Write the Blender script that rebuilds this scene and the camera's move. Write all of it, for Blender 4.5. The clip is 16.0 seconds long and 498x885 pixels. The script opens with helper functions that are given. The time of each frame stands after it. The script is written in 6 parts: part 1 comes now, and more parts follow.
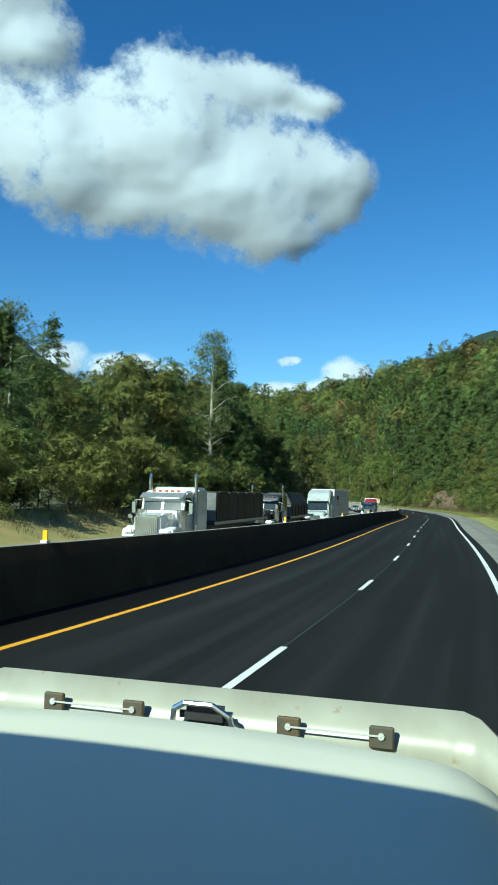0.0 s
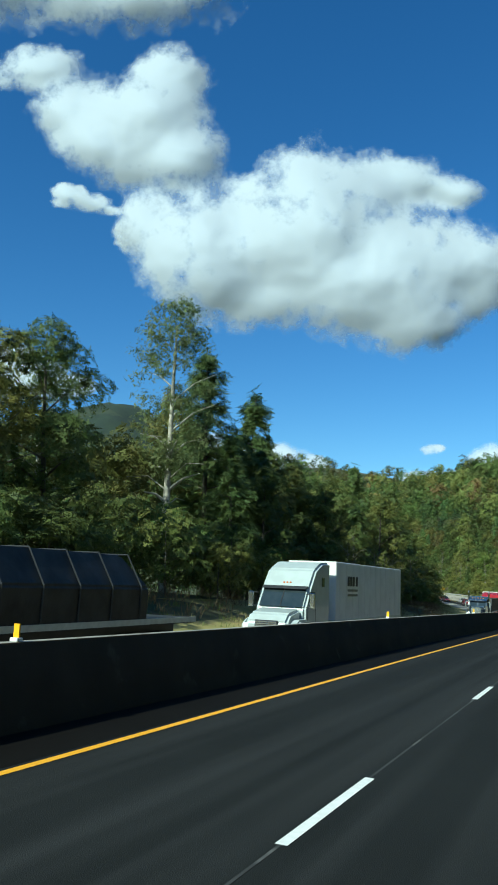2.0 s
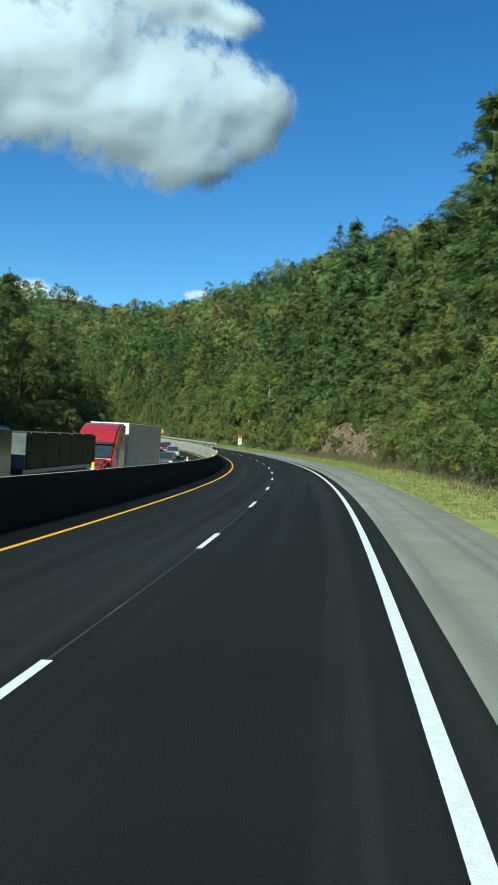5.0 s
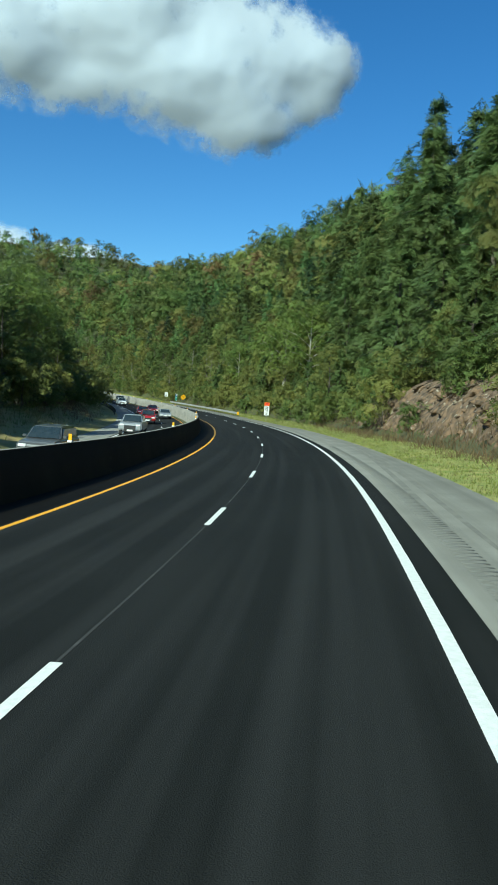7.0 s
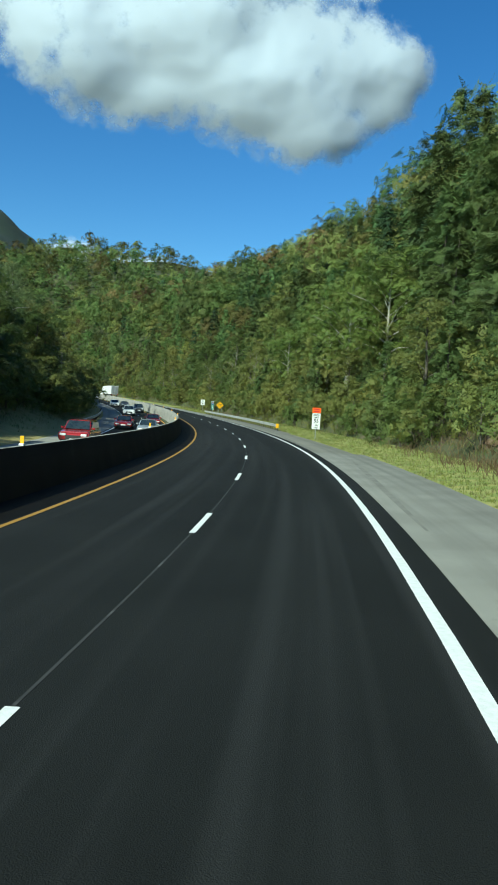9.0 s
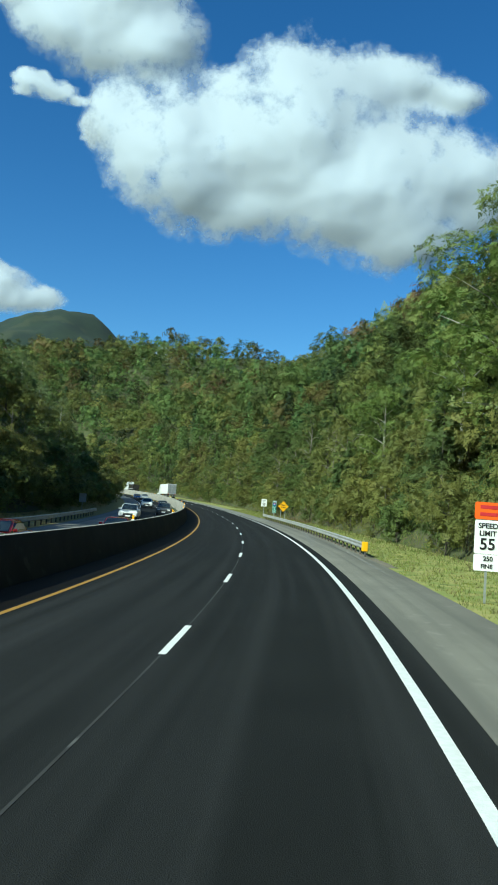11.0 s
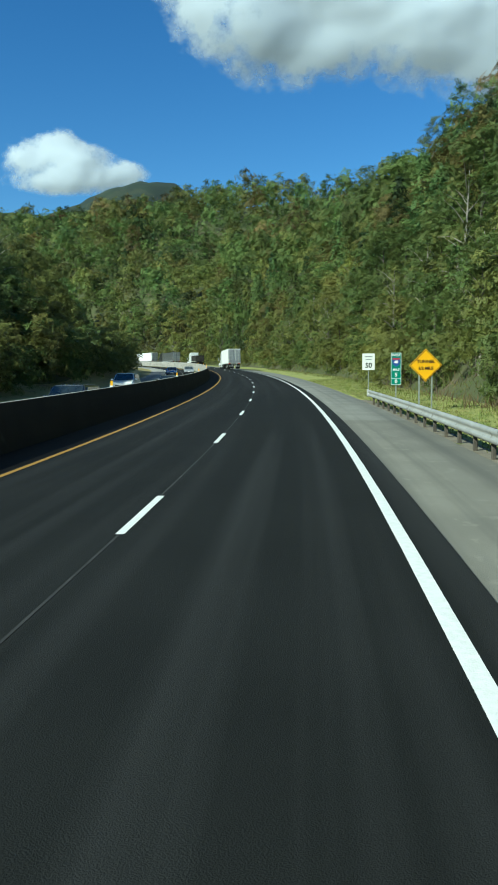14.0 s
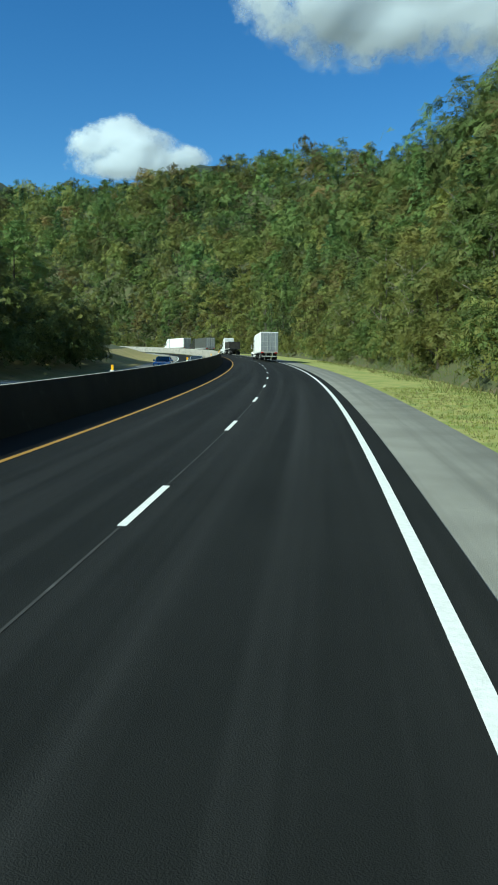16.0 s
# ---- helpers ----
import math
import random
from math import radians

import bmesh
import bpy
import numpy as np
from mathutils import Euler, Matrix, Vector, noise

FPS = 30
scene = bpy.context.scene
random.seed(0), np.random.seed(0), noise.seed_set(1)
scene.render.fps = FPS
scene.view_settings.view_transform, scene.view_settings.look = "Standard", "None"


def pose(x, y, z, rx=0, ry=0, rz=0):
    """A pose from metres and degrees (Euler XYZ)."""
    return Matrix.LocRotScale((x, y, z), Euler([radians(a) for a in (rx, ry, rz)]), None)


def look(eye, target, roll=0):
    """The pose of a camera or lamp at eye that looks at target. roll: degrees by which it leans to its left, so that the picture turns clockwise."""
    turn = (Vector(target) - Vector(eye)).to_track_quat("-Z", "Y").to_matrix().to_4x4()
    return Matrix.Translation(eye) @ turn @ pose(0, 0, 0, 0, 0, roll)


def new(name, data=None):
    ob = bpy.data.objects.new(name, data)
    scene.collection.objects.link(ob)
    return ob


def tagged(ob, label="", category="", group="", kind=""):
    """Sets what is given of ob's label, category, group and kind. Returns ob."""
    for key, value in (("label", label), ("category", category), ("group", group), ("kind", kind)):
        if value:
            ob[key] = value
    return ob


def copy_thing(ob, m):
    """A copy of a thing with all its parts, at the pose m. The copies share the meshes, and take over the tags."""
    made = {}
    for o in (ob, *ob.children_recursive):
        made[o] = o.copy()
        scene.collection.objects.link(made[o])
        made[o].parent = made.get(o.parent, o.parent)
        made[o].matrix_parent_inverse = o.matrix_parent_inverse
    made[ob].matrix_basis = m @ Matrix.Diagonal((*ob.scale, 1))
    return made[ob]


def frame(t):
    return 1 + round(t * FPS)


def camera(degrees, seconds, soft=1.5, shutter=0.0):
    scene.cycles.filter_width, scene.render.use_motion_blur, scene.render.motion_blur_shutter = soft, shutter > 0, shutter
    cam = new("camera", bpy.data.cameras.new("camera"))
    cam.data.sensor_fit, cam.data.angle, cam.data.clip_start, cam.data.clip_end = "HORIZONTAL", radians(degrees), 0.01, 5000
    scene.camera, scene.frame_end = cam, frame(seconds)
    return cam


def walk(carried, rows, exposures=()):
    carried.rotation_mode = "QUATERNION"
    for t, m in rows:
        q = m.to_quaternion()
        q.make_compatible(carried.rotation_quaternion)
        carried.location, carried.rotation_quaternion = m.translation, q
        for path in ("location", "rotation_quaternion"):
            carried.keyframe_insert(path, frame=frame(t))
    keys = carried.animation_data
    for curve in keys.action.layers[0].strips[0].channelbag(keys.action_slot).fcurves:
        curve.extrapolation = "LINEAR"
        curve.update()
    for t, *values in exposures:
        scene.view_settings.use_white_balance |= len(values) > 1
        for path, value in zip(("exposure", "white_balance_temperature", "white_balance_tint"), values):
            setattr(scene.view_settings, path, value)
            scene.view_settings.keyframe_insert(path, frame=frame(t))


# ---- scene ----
# ================= camera and its drive =================
cam = camera(34.814, 16.0, soft=1.8)
DRIVE = [
    (0.0, 2.855, -0.559, 2.321, 5.71, 3.62, 1.22),
    (0.5, 4.770, 10.941, 2.141, 8.44, 6.97, 1.27),
    (1.0, 6.872, 23.739, 1.931, 11.00, 7.54, 1.16),
    (1.5, 8.748, 36.116, 1.829, 14.20, 7.66, 2.04),
    (2.0, 10.574, 48.488, 1.748, 16.36, 9.90, 2.33),
    (2.5, 12.291, 60.469, 1.635, 15.72, 11.07, 2.86),
    (3.0, 14.028, 72.433, 1.522, 12.85, 11.53, 2.92),
    (3.5, 15.782, 84.535, 1.425, 10.08, 10.95, 2.88),
    (4.0, 17.489, 97.590, 1.233, 3.03, 7.26, 1.81),
    (4.2, 18.174, 102.339, 1.192, 0.90, 5.16, 1.90),
    (4.6, 19.455, 111.859, 1.115, -0.67, 1.87, 2.30),
    (5.0, 20.692, 121.392, 1.037, -0.88, -0.32, 2.75),
    (5.5, 22.132, 133.332, 0.937, -0.30, -1.61, 3.22),
    (6.0, 23.408, 145.303, 0.835, 0.58, -2.19, 3.58),
    (6.5, 24.354, 157.309, 0.733, 1.20, -2.35, 3.80),
    (7.0, 25.189, 169.582, 0.693, 2.91, -2.61, 3.89),
    (7.5, 25.808, 181.717, 0.642, 4.01, -2.37, 4.17),
    (8.0, 26.034, 193.585, 0.523, 4.95, -2.02, 3.54),
    (8.5, 26.090, 205.898, 0.493, 6.51, -2.00, 3.58),
    (9.0, 25.748, 218.208, 0.479, 8.13, -2.05, 3.62),
    (9.5, 25.045, 230.504, 0.488, 9.84, -1.91, 3.65),
    (10.0, 23.971, 242.773, 0.522, 11.51, -1.42, 3.69),
    (10.3, 23.143, 250.118, 0.546, 12.67, -0.52, 3.72),
    (10.5, 22.480, 255.002, 0.562, 13.31, 0.47, 3.75),
    (11.0, 20.518, 268.043, 0.624, 15.15, 5.05, 4.34),
    (11.5, 18.409, 280.150, 0.654, 16.67, 7.07, 4.04),
    (12.0, 15.939, 292.188, 0.708, 18.02, 6.01, 2.52),
    (12.5, 13.242, 303.632, 0.799, 18.95, 1.27, 0.82),
    (13.0, 10.368, 315.031, 0.916, 20.16, -1.52, -1.31),
    (13.5, 6.843, 327.559, 1.142, 20.79, -2.81, -0.70),
    (14.0, 3.176, 339.455, 1.335, 22.41, -4.62, -0.45),
    (14.5, -0.290, 350.166, 1.559, 23.61, -4.93, -1.30),
    (15.0, -3.914, 360.822, 1.786, 24.61, -4.16, 0.00),
    (15.5, -8.071, 372.419, 2.009, 25.43, -4.73, -0.14),
    (16.0, -12.600, 384.593, 2.281, 26.47, -5.43, 0.72),
]
walk(cam, [(t, pose(x, y, z, 90 + p, 0, yaw) @ pose(0, 0, 0, 0, 0, roll)) for t, x, y, z, yaw, p, roll in DRIVE],
     [(0.0, 0.78, 6300, -20), (16.0, 0.78, 6300, -20)])

# ================= sky and sun =================
SUN_EL, SUN_TO = 33.5, 60.0        # elevation; the light travels towards this angle from +x
world = bpy.data.worlds.new("sky")
scene.world = world
world.use_nodes = True
wn = world.node_tree
sky = wn.nodes.new("ShaderNodeTexSky")
sky.sky_type, sky.sun_disc = "NISHITA", False
sky.sun_elevation, sky.sun_rotation = radians(SUN_EL), radians(270 - SUN_TO)
sky.altitude, sky.air_density, sky.dust_density, sky.ozone_density = 700, 1.0, 0.0, 4.0
rich = wn.nodes.new("ShaderNodeHueSaturation")
rich.inputs["Hue"].default_value, rich.inputs["Saturation"].default_value = 0.511, 1.24
wn.links.new(sky.outputs[0], rich.inputs["Color"])
wn.links.new(rich.outputs[0], wn.nodes["Background"].inputs["Color"])
wn.nodes["Background"].inputs["Strength"].default_value = 0.087
lamp = bpy.data.lights.new("sun", "SUN")
lamp.energy, lamp.angle, lamp.color = 4.2, radians(0.6), (1.0, 0.965, 0.925)
sun = new("sun", lamp)
ca, sa = math.cos(radians(SUN_TO)), math.sin(radians(SUN_TO))
ce, se = math.cos(radians(SUN_EL)), math.sin(radians(SUN_EL))
SUN_DIR = Vector((-ca * ce, -sa * ce, se))
sun.matrix_world = look((0, 0, 400), Vector((0, 0, 400)) - SUN_DIR)


# ================= materials =================
def mat(name, colour, rough=0.8, metal=0.0, second=None, scale=3.0, detail=4.0, bump=0.0, bump_scale=40.0, islands=0.0,
        spots=None, spot_scale=8.0, spot_at=0.62, coat=0.0, through_light=0.0, objects=0.0, spec=0.5, streak=None, cut=0.0, tint=0.0):
    """A surface with two colours mixed by noise, a second finer noise, optional stains, relief and variation piece by piece."""
    m = bpy.data.materials.new(name)
    m.use_nodes = True
    nt = m.node_tree
    n, link = nt.nodes, nt.links.new
    b = n["Principled BSDF"]
    geo = n.new("ShaderNodeNewGeometry")
    b.inputs["Roughness"].default_value, b.inputs["Metallic"].default_value = rough, metal
    b.inputs["Specular IOR Level"].default_value = spec
    b.inputs["Coat Weight"].default_value = coat
    second = second or tuple(c * 0.82 for c in colour)

    def noise_of(sc, det):
        t = n.new("ShaderNodeTexNoise")
        t.inputs["Scale"].default_value, t.inputs["Detail"].default_value = sc, det
        link(geo.outputs["Position"], t.inputs["Vector"])
        return t.outputs["Fac"]

    def mixed(fac, a, c):
        x = n.new("ShaderNodeMix")
        x.data_type = "RGBA"
        link(fac, x.inputs[0])
        for v, s in ((a, x.inputs[6]), (c, x.inputs[7])):
            if isinstance(v, tuple):
                s.default_value = (*v, 1)
            else:
                link(v, s)
        return x.outputs[2]

    def ramp(v, lo, hi):
        r = n.new("ShaderNodeMapRange")
        r.inputs["From Min"].default_value, r.inputs["From Max"].default_value = lo, hi
        link(v, r.inputs["Value"])
        return r.outputs["Result"]

    col = mixed(ramp(noise_of(scale, detail), 0.35, 0.65), colour, second)
    if spots:
        col = mixed(ramp(noise_of(spot_scale, 5), spot_at, spot_at + 0.08), col, spots)
    if streak:                                            # wear drawn out along the road
        uv, mp, t = n.new("ShaderNodeUVMap"), n.new("ShaderNodeMapping"), n.new("ShaderNodeTexNoise")
        uv.uv_map = "road"
        mp.inputs["Scale"].default_value = (0.02, 1.6, 1)
        t.inputs["Scale"].default_value, t.inputs["Detail"].default_value = 1.0, 5
        link(uv.outputs[0], mp.inputs["Vector"]), link(mp.outputs[0], t.inputs["Vector"])
        col = mixed(ramp(t.outputs["Fac"], 0.46, 0.72), col, streak)
    for amount, source in ((islands, "island"), (objects, "object"), (tint, "tint")):
        if amount:
            if source == "island":
                source = geo.outputs["Random Per Island"]
            elif source == "object":
                source = n.new("ShaderNodeObjectInfo").outputs["Random"]
            else:                                         # one value for each tree of the joined woods
                att = n.new("ShaderNodeAttribute")
                att.attribute_name = "tint"
                source = att.outputs["Fac"]
            h = n.new("ShaderNodeHueSaturation")
            for key, k in (("Value", 1.0), ("Hue", 0.045)):
                r = n.new("ShaderNodeMapRange")
                mid = 1.0 if key == "Value" else 0.5
                r.inputs["To Min"].default_value, r.inputs["To Max"].default_value = mid - amount * k, mid + amount * k
                link(source, r.inputs["Value"])
                link(r.outputs["Result"], h.inputs[key])
            link(col, h.inputs["Color"])
            col = h.outputs["Color"]
    link(col, b.inputs["Base Color"])
    if bump:
        bp = n.new("ShaderNodeBump")
        bp.inputs["Strength"].default_value, bp.inputs["Distance"].default_value = bump, 0.02
        link(noise_of(bump_scale, 6), bp.inputs["Height"])
        link(bp.outputs["Normal"], b.inputs["Normal"])
    if cut:                                               # a spray is many small leaves with air between them
        vo, lt = n.new("ShaderNodeTexVoronoi"), n.new("ShaderNodeMath")
        vo.inputs["Scale"].default_value = cut
        lt.operation, lt.inputs[1].default_value = "LESS_THAN", 0.51
        link(geo.outputs["Position"], vo.inputs["Vector"]), link(vo.outputs["Distance"], lt.inputs[0])
        hole, leafy = n.new("ShaderNodeBsdfTransparent"), n.new("ShaderNodeMixShader")
        link(lt.outputs[0], leafy.inputs[0]), link(hole.outputs[0], leafy.inputs[1])
    if through_light:
        tr, mx = n.new("ShaderNodeBsdfTranslucent"), n.new("ShaderNodeMixShader")
        mx.inputs[0].default_value = through_light
        link(col, tr.inputs["Color"])
        link(b.outputs[0], mx.inputs[1])
        link(tr.outputs[0], mx.inputs[2])
        last = mx.outputs[0]
        if cut:
            link(last, leafy.inputs[2])
            last = leafy.outputs[0]
        link(last, n["Material Output"].inputs["Surface"])
    return m


ASPHALT = mat("fresh_asphalt", (0.0102, 0.0110, 0.0106), 0.85, second=(0.0134, 0.0143, 0.0138), scale=0.35, bump=0.5, bump_scale=90, spec=0.14, streak=(0.0255, 0.0262, 0.0262))
OLD = mat("worn_shoulder", (0.285, 0.274, 0.238), 0.9, second=(0.225, 0.216, 0.188), scale=0.5, bump=0.5, bump_scale=60,
          spots=(0.25, 0.24, 0.208), spot_scale=5.0, streak=(0.165, 0.159, 0.14))
OLDER = mat("darker_shoulder", (0.245, 0.23, 0.19), 0.9, second=(0.20, 0.188, 0.156), scale=0.4, bump=0.5, bump_scale=60,
            spots=(0.262, 0.246, 0.204), spot_scale=3.0, spot_at=0.6, streak=(0.14, 0.133, 0.112))
WHITE_LINE = mat("white_road_paint", (0.80, 0.80, 0.78), 0.6, second=(0.70, 0.70, 0.68), scale=12, bump=0.2)
YELLOW_LINE = mat("yellow_road_paint", (0.85, 0.40, 0.012), 0.6, second=(0.76, 0.35, 0.012), scale=10)
CONCRETE = mat("grimy_concrete", (0.30, 0.285, 0.25), 0.9, second=(0.22, 0.21, 0.19), scale=0.8, bump=0.4, bump_scale=30,
               spots=(0.12, 0.115, 0.10), spot_scale=1.7, spot_at=0.56)
GROUND = mat("forest_floor", (0.075, 0.07, 0.03), 0.95, second=(0.05, 0.065, 0.02), scale=0.15, bump=0.6, bump_scale=6,
             spots=(0.11, 0.085, 0.05), spot_scale=0.4)
VERGE = mat("mown_grass", (0.19, 0.23, 0.052), 0.95, second=(0.34, 0.31, 0.10), scale=0.9, detail=8, bump=0.8, bump_scale=25,
            spots=(0.10, 0.15, 0.03), spot_scale=1.3)
LEAF_LOOKS = (("leaf_green", (0.082, 0.120, 0.034), (0.142, 0.172, 0.052), 0.5), ("leaf_olive", (0.145, 0.162, 0.046), (0.188, 0.19, 0.056), 0.5),
              ("leaf_yellowing", (0.21, 0.2, 0.055), (0.165, 0.172, 0.05), 0.46), ("leaf_rust", (0.17, 0.1, 0.048), (0.165, 0.128, 0.048), 0.42),
              ("pine_needles", (0.078, 0.118, 0.040), (0.124, 0.158, 0.050), 0.4))
LEAVES = [mat(name, a, 0.6, second=b, scale=0.4, islands=0.15, through_light=th * 0.8, objects=0.16, cut=17.0 if "pine" in name else 11.0, spec=0.22) for name, a, b, th in LEAF_LOOKS]
# far crowns: coarser sprays, tints wandering from tree to tree
STANDS = ((0.056, 0.086, 0.03), (0.165, 0.14, 0.046), (0.13, 0.155, 0.044), (0.135, 0.12, 0.044), (0.048, 0.082, 0.036))
FAR_LEAVES = [mat(name + "_far", a, 0.65, second=b, scale=0.13, detail=2, islands=0.12, through_light=th * 0.7, cut=5.5, spec=0.2, spots=patch, spot_scale=0.045, spot_at=0.53, tint=0.5)
              for (name, a, b, th), patch in zip(LEAF_LOOKS, STANDS)]
BRUSH_LEAVES = [mat(name + "_brush", a, 0.6, second=b, scale=0.4, islands=0.15, through_light=th * 0.9, tint=0.3, cut=8.0, spec=0.22) for name, a, b, th in LEAF_LOOKS]
LEAF_OLIVE = LEAVES[1]
BARK = mat("bark", (0.10, 0.082, 0.062), 0.95, second=(0.055, 0.048, 0.04), scale=3, bump=0.8, bump_scale=14)
GREY_BARK = mat("grey_bark", (0.25, 0.225, 0.185), 0.9, second=(0.17, 0.15, 0.125), scale=2.5, bump=0.6, bump_scale=14)
PALE_BARK = mat("pale_bark", (0.42, 0.39, 0.33), 0.9, second=(0.26, 0.24, 0.20), scale=2.5, bump=0.6, bump_scale=14)

# ================= the line of the road =================
# s runs along the lane divider of our carriageway, o to the right of it
STEP = 2.0
S = np.arange(-200.0, 1200.0, STEP)
K_AT = np.arange(-40.0, 801.0, 60.0)
K = [0.0006835, 0.0015235, -0.0005654, 0.0013291, 0.0022926, 0.0026078, 0.0017123, 0.0010076, 0.0012857, 0.0012266, 0.0016, 0.004, 0.005, 0.0045, 0.003]
Z_AT = np.arange(-100.0, 801.0, 100.0)
Z = [2.2997, -0.0, -0.9314, -1.9141, -1.5696, 0.1724, 2.8551, 5.5418, 8.2301, 10.9187]
BANK = [0.01522, 0.02379, 0.00982, -0.04122, -0.00538, 0.01509, 0.01967, 0.00963, 0.00501, 0.00321]
kap = np.interp(S, K_AT, K)
TH = np.concatenate([[0], np.cumsum((kap[1:] + kap[:-1]) / 2 * STEP)])
TH += radians(-11.07468) - np.interp(0, S, TH)
RX = np.concatenate([[0], np.cumsum(-(np.sin(TH[1:]) + np.sin(TH[:-1])) / 2 * STEP)])
RY = np.concatenate([[0], np.cumsum((np.cos(TH[1:]) + np.cos(TH[:-1])) / 2 * STEP)])
RX, RY = RX - np.interp(0, S, RX), RY - np.interp(0, S, RY)
RZ = np.convolve(np.pad(np.interp(S, Z_AT, Z), 20, mode="edge"), np.ones(41) / 41, "valid")
RB = np.interp(S, Z_AT, BANK)


def on_road(s, o, h=0.0):
    """Places at s along the road, o to its right and h above its surface (arrays welcome)."""
    s, o = np.asarray(s, float), np.asarray(o, float)
    th = np.interp(s, S, TH)
    tilt = np.where(np.abs(o) < 16, o, np.sign(o) * 16)
    return np.stack([np.interp(s, S, RX) + o * np.cos(th), np.interp(s, S, RY) + o * np.sin(th),
                     np.interp(s, S, RZ) - tilt * np.interp(s, S, RB) + h], -1)


def along(s, o, h=0.0, turn=0.0):
    """A pose on the road: local y runs ahead along it, z up."""
    p = on_road(s, o, h)
    return pose(*p, 0, 0, math.degrees(float(np.interp(s, S, TH))) + turn)


ONCOMING = -0.5        # the oncoming carriageway lies lower


def wave(x, y, seed=0.0):
    """Smooth wandering values, about -1 to 1."""
    return (np.sin(x * 0.83 + 1.7 * seed + 1.3 * np.sin(y * 0.61 + seed)) + np.sin(y * 0.97 - 2.1 * seed + 1.1 * np.sin(x * 0.53 + 2 * seed))
            + 0.5 * np.sin(1.9 * x + 2.3 * y + seed)) / 2.5


def rise(s, o):
    """Height of the ground above the road, left and right of it."""
    d = np.maximum(o - 12.5, 0)
    ridge = 103 + 14 * wave(s / 90, s * 0, 1.0) + 32 * np.clip((s - 500) / 150, 0, 1)
    right = d * 1.03 / (1 + (d / 330) ** 1.0) * (1 + 0.10 * wave(s / 35, o / 60, 2.0))
    right = ridge * np.tanh(right / ridge) * (1 + np.interp(s, [430, 510, 590, 630, 690, 735], [0, -0.06, -0.06, -0.17, -0.17, 0.10]) * np.clip((d - 25) / 40, 0, 1))
    right = right + np.where(d > 0, 0.9 * wave(s / 7, o / 5, 3.0) * np.clip(d / 8, 0, 1), 0)
    e = np.maximum(-o - 15.5, 0)
    left = ONCOMING * np.clip((-o - 5.4) / 0.2, 0, 1) + 1.6 * np.clip(e / 6, 0, 1) ** 2 + 0.5 * wave(s / 11, o / 9, 4.0) * np.clip(e / 6, 0, 1) + 0.35 * np.maximum(e - 150, 0)
    far = np.clip((s - 300) / 80, 0, 1)
    left = left + far * far * (3 - 2 * far) * 9 * np.tanh(0.42 * np.maximum(e - 10, 0) / 9)
    return np.where(o > 0, right, left)


# ================= mesh helpers =================
def mesh_of(name, verts, faces, material=None, smooth=False):
    me = bpy.data.meshes.new(name)
    verts = np.asarray(verts, np.float32)
    if isinstance(faces, np.ndarray):
        k = faces.shape[1]
        me.vertices.add(len(verts)), me.loops.add(faces.size), me.polygons.add(len(faces))
        me.vertices.foreach_set("co", verts.ravel())
        me.loops.foreach_set("vertex_index", faces.ravel().astype(np.int32))
        me.polygons.foreach_set("loop_start", np.arange(0, faces.size, k, dtype=np.int32))
        me.update(calc_edges=True)
    else:
        me.from_pydata([tuple(map(float, v)) for v in verts], [], faces)
    for m in (material if isinstance(material, (list, tuple)) else [material]):
        if m:
            me.materials.append(m)
    if smooth:
        me.polygons.foreach_set("use_smooth", np.ones(len(me.polygons), bool))
    me.update()
    return me


def grid_faces(nu, nv):
    i = np.arange(nu - 1)[:, None] * nv + np.arange(nv - 1)[None]
    return np.stack([i, i + nv, i + nv + 1, i + 1], -1).reshape(-1, 4)


def ribbon(name, s0, s1, profile, material, step=4.0, closed=False):
    """Sweeps a profile of (o, h) pairs along the road."""
    ss = np.linspace(s0, s1, max(2, int(round((s1 - s0) / step)) + 1))
    prof = list(profile) + ([profile[0]] if closed else [])
    v = np.stack([on_road(ss, o, h) for o, h in prof], 1)
    f = grid_faces(len(ss), len(prof))[:, ::-1].copy()
    me = mesh_of(name, v.reshape(-1, 3), f, material)
    uv = np.stack([np.repeat(ss, len(prof)), np.tile([o for o, _ in prof], len(ss))], -1)[f.ravel()]
    me.uv_layers.new(name="road").data.foreach_set("uv", uv.astype(np.float32).ravel())
    return me


def part(name, data, material, parent, label=""):
    """Links a bmesh or a mesh as ONE mesh object under a thing or a part."""
    if isinstance(data, bmesh.types.BMesh):
        me = bpy.data.meshes.new(name)
        data.to_mesh(me)
        data.free()
        data = me
    if material:
        data.materials.clear()
        data.materials.append(material)
    ob = new(name, data)
    ob.parent = parent
    return tagged(ob, label)


def thing(name, label, category, group="", m=None):
    ob = new(name)
    ob.empty_display_size = 0.3
    if m is not None:
        ob.matrix_world = m
    return tagged(ob, label, category, group)


def setting(name, me, label="", category=""):
    return tagged(new(name, me), label, category, kind="structure")
